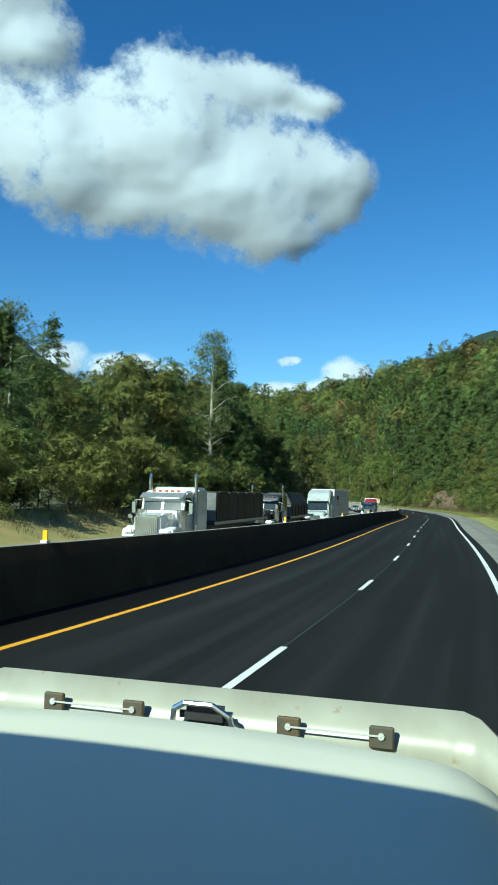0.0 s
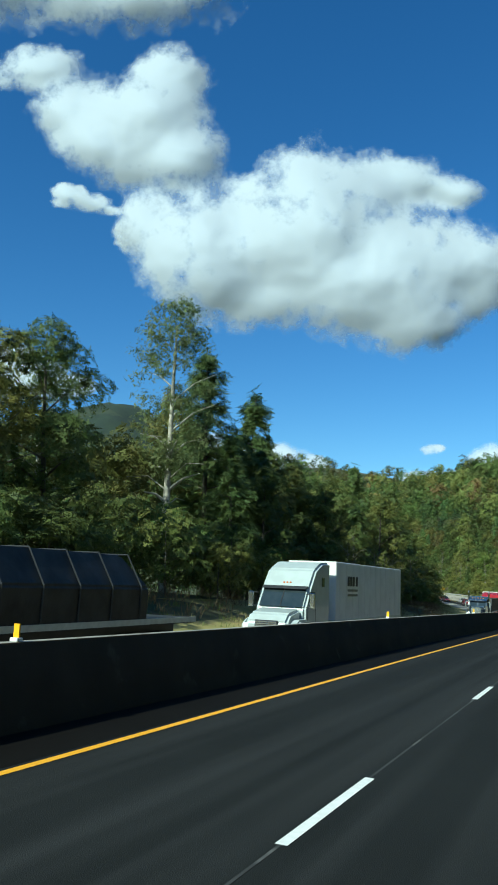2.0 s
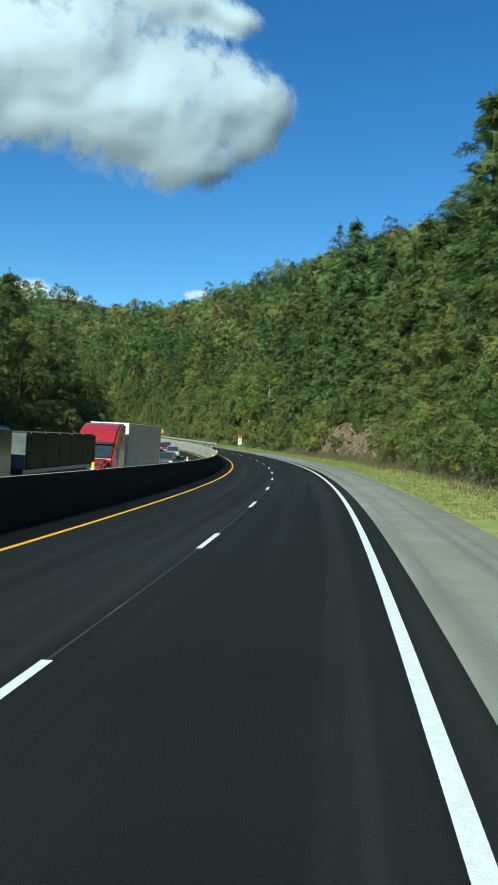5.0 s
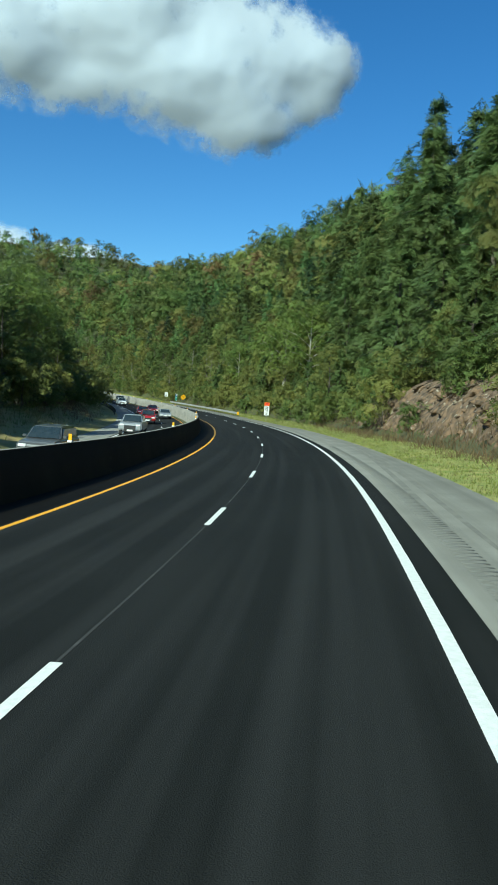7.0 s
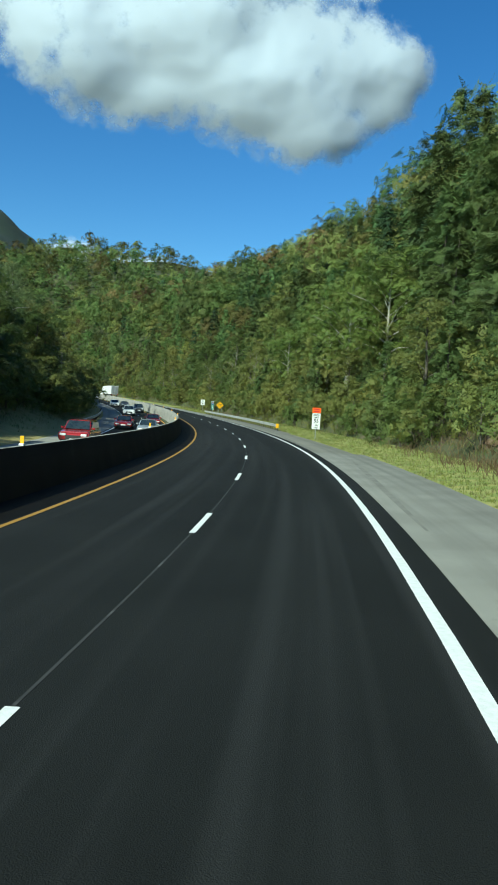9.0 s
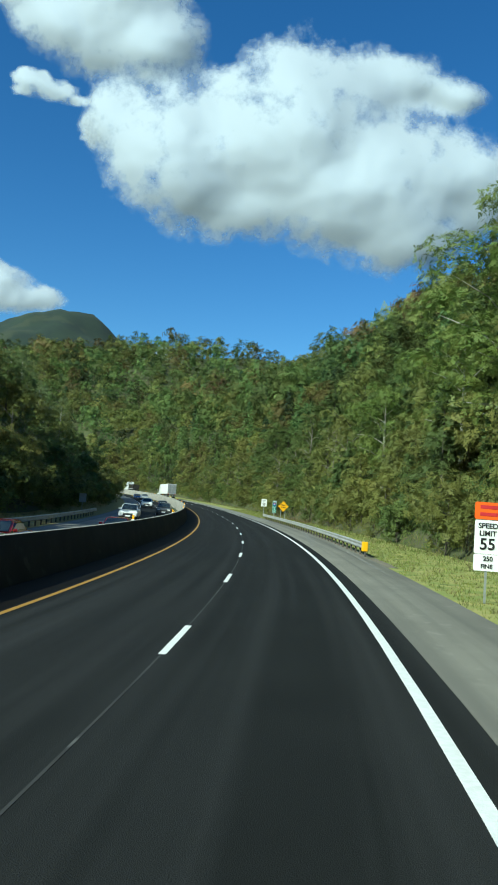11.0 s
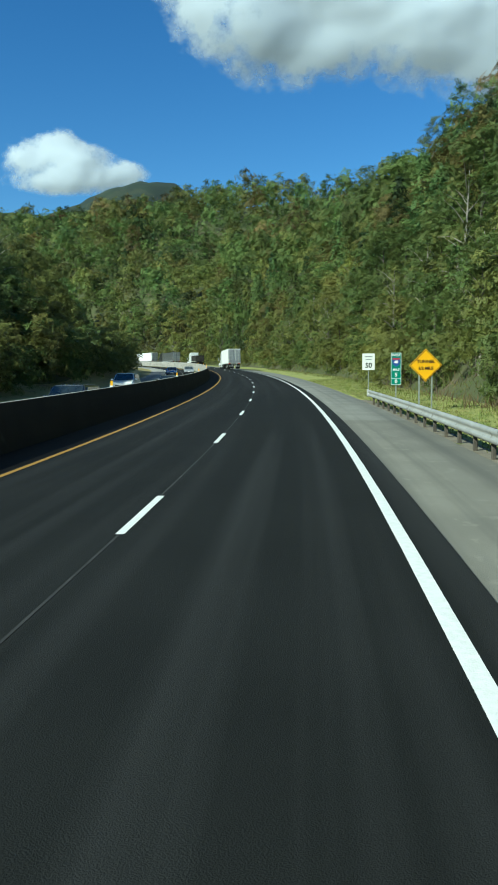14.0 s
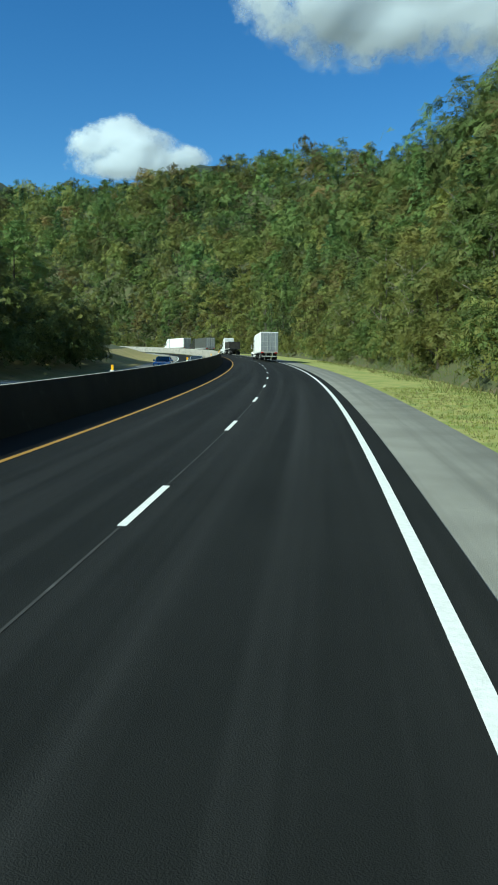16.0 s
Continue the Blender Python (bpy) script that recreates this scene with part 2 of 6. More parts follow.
# ================= ground, road and barrier =================
def build_ground():
    s = np.concatenate([[-199], np.arange(-160, 1000, 4.0)])
    o = np.concatenate([np.arange(-155, -60, 12), np.arange(-60, -20, 4), np.arange(-20, 9, 1.5), np.arange(9, 40, 1.6), np.arange(40, 120, 5), np.arange(120, 420, 14)])
    ss, oo = np.meshgrid(s, o, indexing="ij")
    v = on_road(ss, oo, rise(ss, oo) - np.where((oo > -20.5) & (oo < 12.3), 0.16, 0.0))
    far = np.concatenate([v[:1] - (0, 2500, 120), v, v[-1:] + (-2500, 300, -200)], 0)
    far = np.concatenate([far[:, :1] - (2500, 400, 0), far, far[:, -1:] + (1500, 1500, -250)], 1)
    me = mesh_of("ground", far.reshape(-1, 3), grid_faces(far.shape[0], far.shape[1])[:, ::-1].copy(), GROUND, True)
    setting("ground", me, "wooded valley floor and steep hillsides with leaf litter", "ground")


build_ground()
A0, A1 = -60.0, 900.0
setting("road", ribbon("road", A0, A1, [(4.12, 0.0), (0, 0.0), (-5.0, 0.0)], ASPHALT), "freshly laid black asphalt of our two lanes", "road")
setting("road_oncoming", ribbon("road_oncoming", A0, A1, [(-5.5, -0.5), (-12.3, -0.5)], ASPHALT), "fresh black asphalt of the oncoming lanes", "road")
setting("shoulder", ribbon("shoulder", A0, 268.0, [(7.3, -0.09), (7.2, -0.02), (4.09, -0.02)], OLD), "worn grey paved shoulder beside the lanes", "road shoulder")
setting("shoulder_older", ribbon("shoulder_older", 268.0, 374.0, [(6.75, -0.09), (6.65, -0.02), (4.09, -0.02)], OLDER), "darker, tyre-marked paved shoulder beside the guard rail", "road shoulder")
setting("shoulder_beyond", ribbon("shoulder_beyond", 374.0, A1, [(6.75, -0.09), (6.65, -0.02), (4.09, -0.02)], OLD), "pale worn paved shoulder beyond the guard rail", "road shoulder")
setting("shoulder_oncoming", ribbon("shoulder_oncoming", A0, A1, [(-12.28, -0.52), (-15.0, -0.52), (-15.1, -0.59)], OLD), "pale grey paved shoulder of the oncoming lanes", "road shoulder")
setting("verge", ribbon("verge", A0, A1, [(12.6, 0.12), (10.5, 0.05), (8.5, -0.02), (6.6, -0.06)], VERGE), "mown green and straw-yellow grass verge", "grass verge")
BANK_GRASS = mat("dry_bank_grass", (0.34, 0.26, 0.10), 0.95, second=(0.25, 0.225, 0.07), scale=0.5, detail=8, bump=0.8, bump_scale=20, spots=(0.14, 0.10, 0.055), spot_scale=0.8)
DIRT = mat("dirt_and_gravel", (0.15, 0.125, 0.09), 0.95, second=(0.21, 0.185, 0.14), scale=3.0, detail=8, bump=0.8, bump_scale=40, spots=(0.13, 0.14, 0.05), spot_scale=1.2)
setting("trim_dirt_strip", ribbon("dirt_strip", 306.0, 392.0, [(7.25, -0.04), (6.62, -0.052)], DIRT), "bare dirt and gravel under the guard rail", "dirt strip")
setting("verge_oncoming", ribbon("verge_oncoming", A0, A1, [(-15.0, -0.56), (-17, -0.33), (-19, 0.12), (-22.5, 1.2)], BANK_GRASS), "grassy bank beside the oncoming lanes", "grass bank")
setting("edge_line", ribbon("edge_line", A0, A1, [(3.675, 0.005), (3.505, 0.005)], WHITE_LINE), "solid white edge line on asphalt", "road marking")
setting("edge_line_oncoming", ribbon("edge_line_oncoming", A0, A1, [(-11.95, -0.495), (-12.12, -0.495)], WHITE_LINE), "solid white edge line of the oncoming lanes", "road marking")
setting("yellow_line", ribbon("yellow_line", A0, 232.0, [(-3.48, 0.005), (-3.61, 0.005)], YELLOW_LINE), "solid yellow line beside the median barrier", "road marking")
OLD_YELLOW = mat("dulled_yellow_paint", (0.36, 0.19, 0.022), 0.7, second=(0.29, 0.155, 0.02), scale=10)
setting("yellow_line_older", ribbon("yellow_line_older", 232.0, A1, [(-3.48, 0.005), (-3.61, 0.005)], OLD_YELLOW), "older, duller yellow line beside the median barrier", "road marking")
# shade between barrier foot and yellow line, painted as a near-black ribbon
SHADE_STRIP = mat("barrier_foot_shade", (0.0028, 0.0022, 0.0016), 0.8, second=(0.0042, 0.0034, 0.0025), scale=1.2, bump=0.3, bump_scale=60, spec=0.1)
setting("gutter", ribbon("gutter", A0, A1, [(-3.70, 0.004), (-4.93, 0.004)], SHADE_STRIP), "black strip painted as shade along the foot of the barrier", "road edge")
setting("yellow_line_oncoming", ribbon("yellow_line_oncoming", A0, A1, [(-6.2, -0.495), (-6.32, -0.495)], YELLOW_LINE), "solid yellow line of the oncoming lanes", "road marking")


SEAM = mat("asphalt_seam", (0.038, 0.038, 0.037), 0.9, second=(0.02, 0.02, 0.02), scale=0.7, spots=(0.09, 0.09, 0.088), spot_scale=1.1, spot_at=0.6)
setting("seam", ribbon("seam", A0, 520.0, [(0.010, 0.004), (-0.024, 0.004)], SEAM, 2.0), "worn paving seam along the lane divider", "seam")


def build_dashes(o, s0, s1, phase, name, h=0.006):
    root = tagged(new(name), "broken white lane line", "road marking", kind="structure")
    s = s0 + phase
    while s < s1:
        part("dash", ribbon("dash", s, s + 2.98, [(o + 0.06, h), (o - 0.06, h)], WHITE_LINE, 1.5), None, root)
        s += 11.85


build_dashes(0.0, -40.0, 560.0, 1.7, "lane_line")
build_dashes(-9.1, -40.0, 560.0, 5.0, "lane_line_oncoming", -0.494)

BARRIER_PROFILE = [(-4.88, 0.0), (-4.90, 0.08), (-5.02, 0.30), (-5.115, 0.86), (-5.165, 0.90), (-5.20, 1.19), (-5.215, 1.2), (-5.385, 1.2), (-5.40, 1.19), (-5.48, 0.33), (-5.66, -0.42), (-5.68, -0.52)]
# the side towards our lanes has a much darker colour than the rest
DARK_CONCRETE = mat("dark_concrete", (0.050, 0.036, 0.021), 0.8, second=(0.066, 0.048, 0.029), scale=0.7, bump=0.4, bump_scale=25, spots=(0.085, 0.068, 0.045), spot_scale=1.6, spot_at=0.64, spec=0.1, streak=(0.036, 0.027, 0.017))
barrier_me = ribbon("median_barrier", A0, A1, BARRIER_PROFILE, [CONCRETE, DARK_CONCRETE], 3.0)
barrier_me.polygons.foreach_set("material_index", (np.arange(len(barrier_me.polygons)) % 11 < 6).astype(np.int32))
setting("median_barrier", barrier_me, "tall concrete median barrier, darker towards our lanes", "concrete barrier")


def tyre_mark(s0, s1, o0, o1, width=0.22):
    """A dark, faintly curved rubber streak on the shoulder."""
    s = np.linspace(s0, s1, 40)
    f = np.linspace(0, 1, 40)
    o = o0 + (o1 - o0) * f ** 1.6
    w = width * np.sin(np.pi * np.clip(f, 0.03, 0.97)) ** 0.5 / 2
    v = np.concatenate([on_road(s, o + w, -0.016), on_road(s, o - w, -0.016)])
    i = np.arange(39)
    return v, np.column_stack([i, i + 1, i + 41, i + 40])[:, ::-1]


STREAK = mat("rubber_streak", (0.15, 0.144, 0.126), 0.9, second=(0.21, 0.201, 0.175), scale=1.5, detail=8)
for k, row in enumerate(((176, 224, 4.7, 6.3), (182, 232, 5.4, 6.9), (318, 344, 4.5, 6.7), (322, 352, 5.1, 7.1), (300, 330, 6.0, 6.6), (236, 262, 4.6, 5.6))):
    setting("trim_tyre_mark_%d" % (k + 1), mesh_of("tyre_mark", *tyre_mark(*row), STREAK), "dark rubber streak on the paved shoulder", "tyre mark")
# ================= trees =================
def tube(points, radii, sides=6):
    """A tapered bent stem."""
    pts = np.asarray(points, float)
    a = np.linspace(0, 2 * np.pi, sides, endpoint=False)
    d = np.gradient(pts, axis=0)
    d /= np.linalg.norm(d, axis=1)[:, None] + 1e-9
    ref = np.where(np.abs(d[:, 2:3]) > 0.8, [[1.0, 0, 0]], [[0, 0, 1.0]])
    u = np.cross(d, ref)
    u /= np.linalg.norm(u, axis=1)[:, None]
    w = np.cross(d, u)
    ring = pts[:, None] + np.asarray(radii)[:, None, None] * (np.cos(a)[None, :, None] * u[:, None] + np.sin(a)[None, :, None] * w[:, None])
    n = len(pts)
    i = np.arange(n - 1)[:, None] * sides + np.arange(sides)[None]
    j = np.arange(n - 1)[:, None] * sides + (np.arange(sides)[None] + 1) % sides
    return ring.reshape(-1, 3), np.stack([i, j, j + sides, i + sides], -1).reshape(-1, 4)


def joined(pieces):
    vs, fs, k = [], [], 0
    for v, f in pieces:
        vs.append(v), fs.append(f + k)
        k += len(v)
    return np.concatenate(vs), np.concatenate(fs)


def leaf_sprays(rng, centres, size, out, flat=0.0, round_=0.9, along_=None):
    """Ragged three-cornered sprays of leaves about the centres, turned partly along out, or drawn out along their boughs."""
    n = len(centres)
    nrm = rng.normal(size=(n, 3)) * 0.5 + out * round_ + np.array([0, 0, 0.4 + flat])
    nrm /= np.linalg.norm(nrm, axis=1)[:, None]
    u = np.cross(nrm, rng.normal(size=(n, 3)))
    slim = 1.0
    if along_ is not None:
        u = along_ + rng.normal(0, 0.3, (n, 3))
        u -= nrm * (u * nrm).sum(1)[:, None]
        slim = 0.55
    u /= np.linalg.norm(u, axis=1)[:, None] + 1e-9
    w = np.cross(nrm, u)
    sz = size * rng.uniform(0.55, 1.35, (n, 1))
    q = []
    for a, b in ((-1, -0.6), (1, -0.45), (0.05, 1.0)):
        q.append(centres + sz * ((a + rng.normal(0, 0.25, (n, 1))) * u + (b + rng.normal(0, 0.25, (n, 1))) * slim * w) * 0.64)
    return np.stack(q, 1).reshape(-1, 3), np.arange(3 * n).reshape(-1, 3)


def broadleaf(seed, height, radius, leaves, size, base=0.3, round_=0.9):
    """Trunk with limbs, and a crown of many leaf sprays gathered in uneven clumps. Returns both as (verts, faces)."""
    rng = np.random.default_rng(seed)
    z = np.linspace(0, height * 0.93, 8)
    bend = np.cumsum(rng.normal(0, 0.02 * height / 8, (8, 2)), 0)
    bend -= bend[0]
    spine = np.column_stack([bend, z])
    stems = [tube(spine, np.linspace(height * 0.017, height * 0.003, 8), 7)]
    n = int(11 + radius * 1.5)
    clumps, rad = [], []
    for i in range(n):
        f = base + (1 - base) * (i + rng.uniform(0, 0.8)) / n
        f = min(f, 0.98)
        a = i * 2.4 + rng.uniform(-0.5, 0.5)
        g = (f - base) / (1 - base)
        reach = radius * (0.45 + 0.75 * np.sin(np.pi * min(0.95, 0.18 + 0.82 * g))) * rng.uniform(0.55, 1.05)
        p0 = np.array([np.interp(f * height * 0.88, z, spine[:, 0]), np.interp(f * height * 0.88, z, spine[:, 1]), f * height * 0.88])
        p2 = p0 + np.array([np.cos(a) * reach, np.sin(a) * reach, reach * rng.uniform(0.25, 0.7)])
        p1 = (p0 + p2) / 2 + np.array([0, 0, reach * 0.12])
        r0 = height * 0.006 * (1.2 - g)
        stems.append(tube([p0, p1, p2], [r0, r0 * 0.6, r0 * 0.2], 4))
        for q, rr in ((p2, 1.0), (p1, 0.7)):
            clumps.append(q + rng.normal(0, 0.12 * radius, 3)), rad.append(rr * radius * rng.uniform(0.24, 0.46))
    for q, up, rr in ((spine[-1], 0.015, 0.36), (spine[-2], 0.05, 0.42)):
        clumps.append(q + (0, 0, height * up)), rad.append(radius * rr)
    clumps, rad = np.array(clumps), np.array(rad)
    k = rng.choice(len(clumps), leaves, p=rad ** 2 / (rad ** 2).sum())
    d = rng.normal(size=(leaves, 3)) + np.array([0, 0, 0.55])
    d /= np.linalg.norm(d, axis=1)[:, None]
    c = clumps[k] + d * (rad[k] * rng.uniform(0.45, 1.08, leaves) ** 0.5)[:, None] * np.array([1, 1, 0.72])
    whole = c - np.array([0, 0, height * (0.4 + 0.3 * base)])
    whole /= np.linalg.norm(whole, axis=1)[:, None]
    return joined(stems), leaf_sprays(rng, c, size, 0.95 * d + 0.5 * whole, 0.0, round_)


def conifer(seed, height, radius, leaves, size, base=0.15, ragged=0.3):
    """A straight trunk with whorls of flat, drooping boughs."""
    rng = np.random.default_rng(seed)
    stems = [tube([(0, 0, 0), (0.05, 0, height * 0.5), (0, 0.05, height)], [height * 0.014, height * 0.009, 0.02], 6)]
    cs, outs, bough = [], [], []
    whorls = int(height * 0.74)
    per = max(3, leaves // (whorls * 6))
    for i in range(whorls):
        f = base + (1 - base) * i / whorls
        reach = radius * ((1 - f) / (1 - base)) ** 0.78 * (1 + 0.25 * np.sin(i * 1.9 + seed)) + 0.35
        for j in range(6):
            if rng.random() < ragged * 0.3:
                continue
            a = j * 1.05 + i * 0.7 + rng.uniform(-0.3, 0.3)
            r = reach * rng.uniform(0.6, 1.15)
            t = rng.uniform(0.15, 1.0, per) ** 0.7
            lift = 0.22 * np.sin(t * 2.2) - 0.18 * t * t
            side = rng.normal(0, 0.16 * r, per) * t
            ca_, sa_ = np.cos(a), np.sin(a)
            c = np.column_stack([ca_ * r * t - sa_ * side, sa_ * r * t + ca_ * side, f * height + r * lift + rng.normal(0, 0.26, per)])
            cs.append(c)
            outs.append(np.tile([ca_ * 0.7, sa_ * 0.7, 0.55], (per, 1)))
            bough.append(np.tile([ca_, sa_, 0.12], (per, 1)))
            if r > 1.2 and j % 2 == 0:
                stems.append(tube([(0, 0, f * height), (ca_ * r * 0.5, sa_ * r * 0.5, f * height + r * 0.12), (ca_ * r * 0.95, sa_ * r * 0.95, f * height + 0.02 * r)], [0.06, 0.04, 0.015], 3))
    tip = np.array([[0, 0, height + 0.1], [0, 0, height - 0.5], [0.1, 0, height - 1.0], [-0.1, 0.1, height - 0.8]])
    cs.append(tip), outs.append(np.tile([0, 0, 0.5], (4, 1))), bough.append(np.tile([0, 0, 1.0], (4, 1)))
    return joined(stems), leaf_sprays(rng, np.concatenate(cs), size, np.concatenate(outs), 0.1, 0.9, np.concatenate(bough))



# trees beside the road, each a thing of its own
def place_tree(kind, m, label, group):
    """kind: (trunk mesh, crown mesh)."""
    t = thing("tree", label, "tree", group, m)
    part("trunk", kind[0], None, t)
    part("crown", kind[1], None, t)
    return t


def tree_meshes(tree, bark, leaf):
    return mesh_of("trunk", tree[0][0], tree[0][1], bark, True), mesh_of("crown", tree[1][0], tree[1][1], leaf)


def kinds_of(sprays_broad, sprays_pine, size_broad, size_pine):
    """Tree shapes as ((verts, faces) of the trunk, the same of the crown, leaf)."""
    broad, pine = [], []
    for i, (hh, rr, bb, leaf) in enumerate(((18, 4.6, 0.16, 0), (15, 4.3, 0.08, 1), (19, 4.6, 0.2, 1), (14, 4.0, 0.05, 0), (16, 4.2, 0.12, 2), (13, 3.8, 0.05, 1), (18, 4.5, 0.15, 0))):
        broad.append((*broadleaf(300 + i, hh, rr, sprays_broad, size_broad, bb), leaf, False))
    for i, (hh, rr, bb) in enumerate(((19, 4.4, 0.12), (17, 4.2, 0.06), (21, 4.7, 0.16), (15, 4.0, 0.04))):
        pine.append((*conifer(400 + i, hh, rr, sprays_pine, size_pine, bb, 0.3), 4, False))
    return broad, pine


def shaped(k):
    return tree_meshes(k[:2], PALE_BARK if k[3] else BARK, LEAVES[k[2]])


FINE, COARSE = kinds_of(2600, 3300, 0.62, 0.92), kinds_of(700, 1150, 1.08, 1.04)
BROAD, PINES = [shaped(k) for k in FINE[0]], [shaped(k) for k in FINE[1]]
SHRUB_SHAPES = [(*broadleaf(500 + i, 3.6 + 0.6 * (i % 3), 2.1, 500, 0.48, 0.03), leaf, False) for i, leaf in enumerate((0, 1, 2, 1, 1, 0, 0))]
SHRUBS = [shaped(k) for k in SHRUB_SHAPES]
STUFF = {3: [], 4: []}      # what is joined into the woods: (verts, faces, material, tint) by corners of a face
TINT = np.random.default_rng(8)


def add_stuff(v, f, m, material):
    mm = np.array(m)
    STUFF[f.shape[1]].append((v @ mm[:3, :3].T + mm[:3, 3], f, material, TINT.random()))


def stand(s, o, scale, rng, sink):
    g = on_road(s, o, float(rise(np.array(s), np.array(o))) - sink)
    return pose(*g, rng.uniform(-3, 3), rng.uniform(-3, 3), rng.uniform(0, 360)) @ Matrix.Diagonal((scale * rng.uniform(0.85, 1.1), scale * rng.uniform(0.85, 1.1), scale, 1))


def plant(single, pine, s, o, scale, rng, label, group, sink=0.25, stem=True):
    """A tree of its own where single, or one more of the joined woods."""
    m = stand(s, o, scale, rng, sink)
    pool = COARSE[pine]
    k = rng.integers(0, len(pool))
    if single:
        return place_tree((PINES if pine else BROAD)[k], m, label, group)
    (tv, tf), (cv, cf), leaf, pale = pool[k]
    if stem:
        add_stuff(tv, tf, m, 6 if pale else 5)
    add_stuff(cv, cf, m, leaf)


def build_roadside_trees():
    rng = np.random.default_rng(21)
    for row, o in enumerate((-25.0, -29.5, -35.0)):
        s = 40.0 + row * 9
        while s < 505:
            far = s > 300                                 # beyond this the trees stand thinner, with light between them
            tall = 0.86 if s < 70 else 1.02 if s < 82 else 1.12 if s < 106 else 1.26 if s < 160 else 1.18 if s < 200 else 1.04 if s < 250 else 0.85 if s < 330 else 1.15 if s < 372 else 0.8 if s < 440 else 0.92
            oo, sc = o - (2.0 if s > 120 and row else 0.0) + rng.uniform(-1.8, 1.8), rng.uniform(0.74, 1.02) * tall
            if row == 0:
                sc *= 0.62 if s < 140 else 0.72
            if row == 2 and (s < 58 or s > 150) or row == 0 and (s > 470 or s < 108) or row == 1 and 95 < s < 112:
                s += 4.0
                continue
            single = row < 2 and s < 480
            if rng.random() < (0.2 if far else 0.35 if s > 160 else 0.4 if s > 105 else 0.26):
                plant(single, 1, s, oo, sc, rng, "green pine with ragged drooping boughs", "trees left of the road", stem=row < 2)
            else:
                plant(single, 0, s, oo, sc, rng, "leafy broadleaf tree turning olive and yellow", "trees left of the road", stem=row < 2)
            s += rng.uniform(3.6, 5.4) + row * 0.5 + (1.5 if 330 < s < 372 and row else 3.5 if far else 2.2 + 1.5 * row if s > 140 else 0.8)
    for row, o in enumerate((14.6, 18.5, 23.5, 29.0)):
        s = 46.0 + row * 2
        while s < 900:
            cut_ = row == 0 and 208 < s < 270
            if not cut_:
                sc = rng.uniform(0.62, 1.16) * (0.5, 0.8, 1.0, 1.08)[row] * (1.18 if 195 < s < 316 and row else 1.0 if s < 330 or row < 2 else 0.8)
                single = row < 2 and 110 < s < 520 or row == 2 and 200 < s < 300
                pine = rng.random() < 0.3 + 0.22 * math.sin(s / 40) + (0.42 if 185 < s < 330 else 0.3 if row > 1 and s < 450 else 0) - (0.2 if row == 0 else 0)
                if pine and row > 1 and 190 < s < 440:
                    sc *= 1.2
                plant(single, 1 if pine else 0, s, o + rng.uniform(-1.4, 1.4), sc, rng,
                      "tall green pine on the roadside slope" if pine else "green broadleaf tree on the roadside slope", "trees right of the road", stem=row < 2)
            s += rng.uniform(3.4, 5.0) if row == 0 else rng.uniform(4.2, 6.4)
    for side, o0, lo, hi, gap in ((-1, -22.0, 36, 505, 2.2), (-1, -24.5, 36, 480, 2.6), (-1, -18.6, 312, 480, 2.0), (1, 12.6, 60, 900, 2.2), (1, 16.0, 90, 560, 2.6), (1, 20.5, 110, 520, 3.2)):
        s = float(lo)
        while s < hi:
            k, m = rng.integers(0, 7), stand(s, o0 + side * rng.uniform(-0.4, 1.8), rng.uniform(0.5, 1.2) * (1.0 if abs(o0) in (22.0, 12.6) else 1.25), rng, 0.15)
            if o0 in (12.6, 16.0) and 209 < s < 268 and rng.random() < 0.68:
                s += gap
                continue
            if o0 == -22.0 and s < 400 or o0 == 12.6 and 90 < s < 430:
                t = thing("shrub", "low brushy shrub with yellowing leaves", "shrub", "roadside shrubs", m)
                part("stem", SHRUBS[k][0], None, t)
                part("foliage", SHRUBS[k][1], None, t)
            else:
                (tv, tf), (cv, cf), leaf, _ = SHRUB_SHAPES[k]
                add_stuff(cv, cf, m, 7 + leaf)
            s += rng.uniform(0.8, 1.5) * gap


build_roadside_trees()


def thin_crown(rng, h, radius, sprays):
    """A narrow upright crown of small airy wisps, widest two thirds up."""
    n = 150
    f = 0.40 + 0.60 * rng.random(n) ** 1.1
    a = rng.uniform(0, 6.283, n)
    r = radius * np.sin(np.pi * np.clip((f - 0.32) / 0.70, 0, 0.985)) ** 0.7 * np.sqrt(rng.uniform(0.02, 1, n))
    hub = np.column_stack([np.cos(a) * r, np.sin(a) * r, f * h + 0.25 * r])
    k = rng.integers(0, n, sprays)
    d = rng.normal(size=(sprays, 3))
    d /= np.linalg.norm(d, axis=1)[:, None]
    return leaf_sprays(rng, hub[k] + d * (1.15 * rng.random(sprays) ** 0.6)[:, None] * (1, 1, 0.8), 0.30, d)


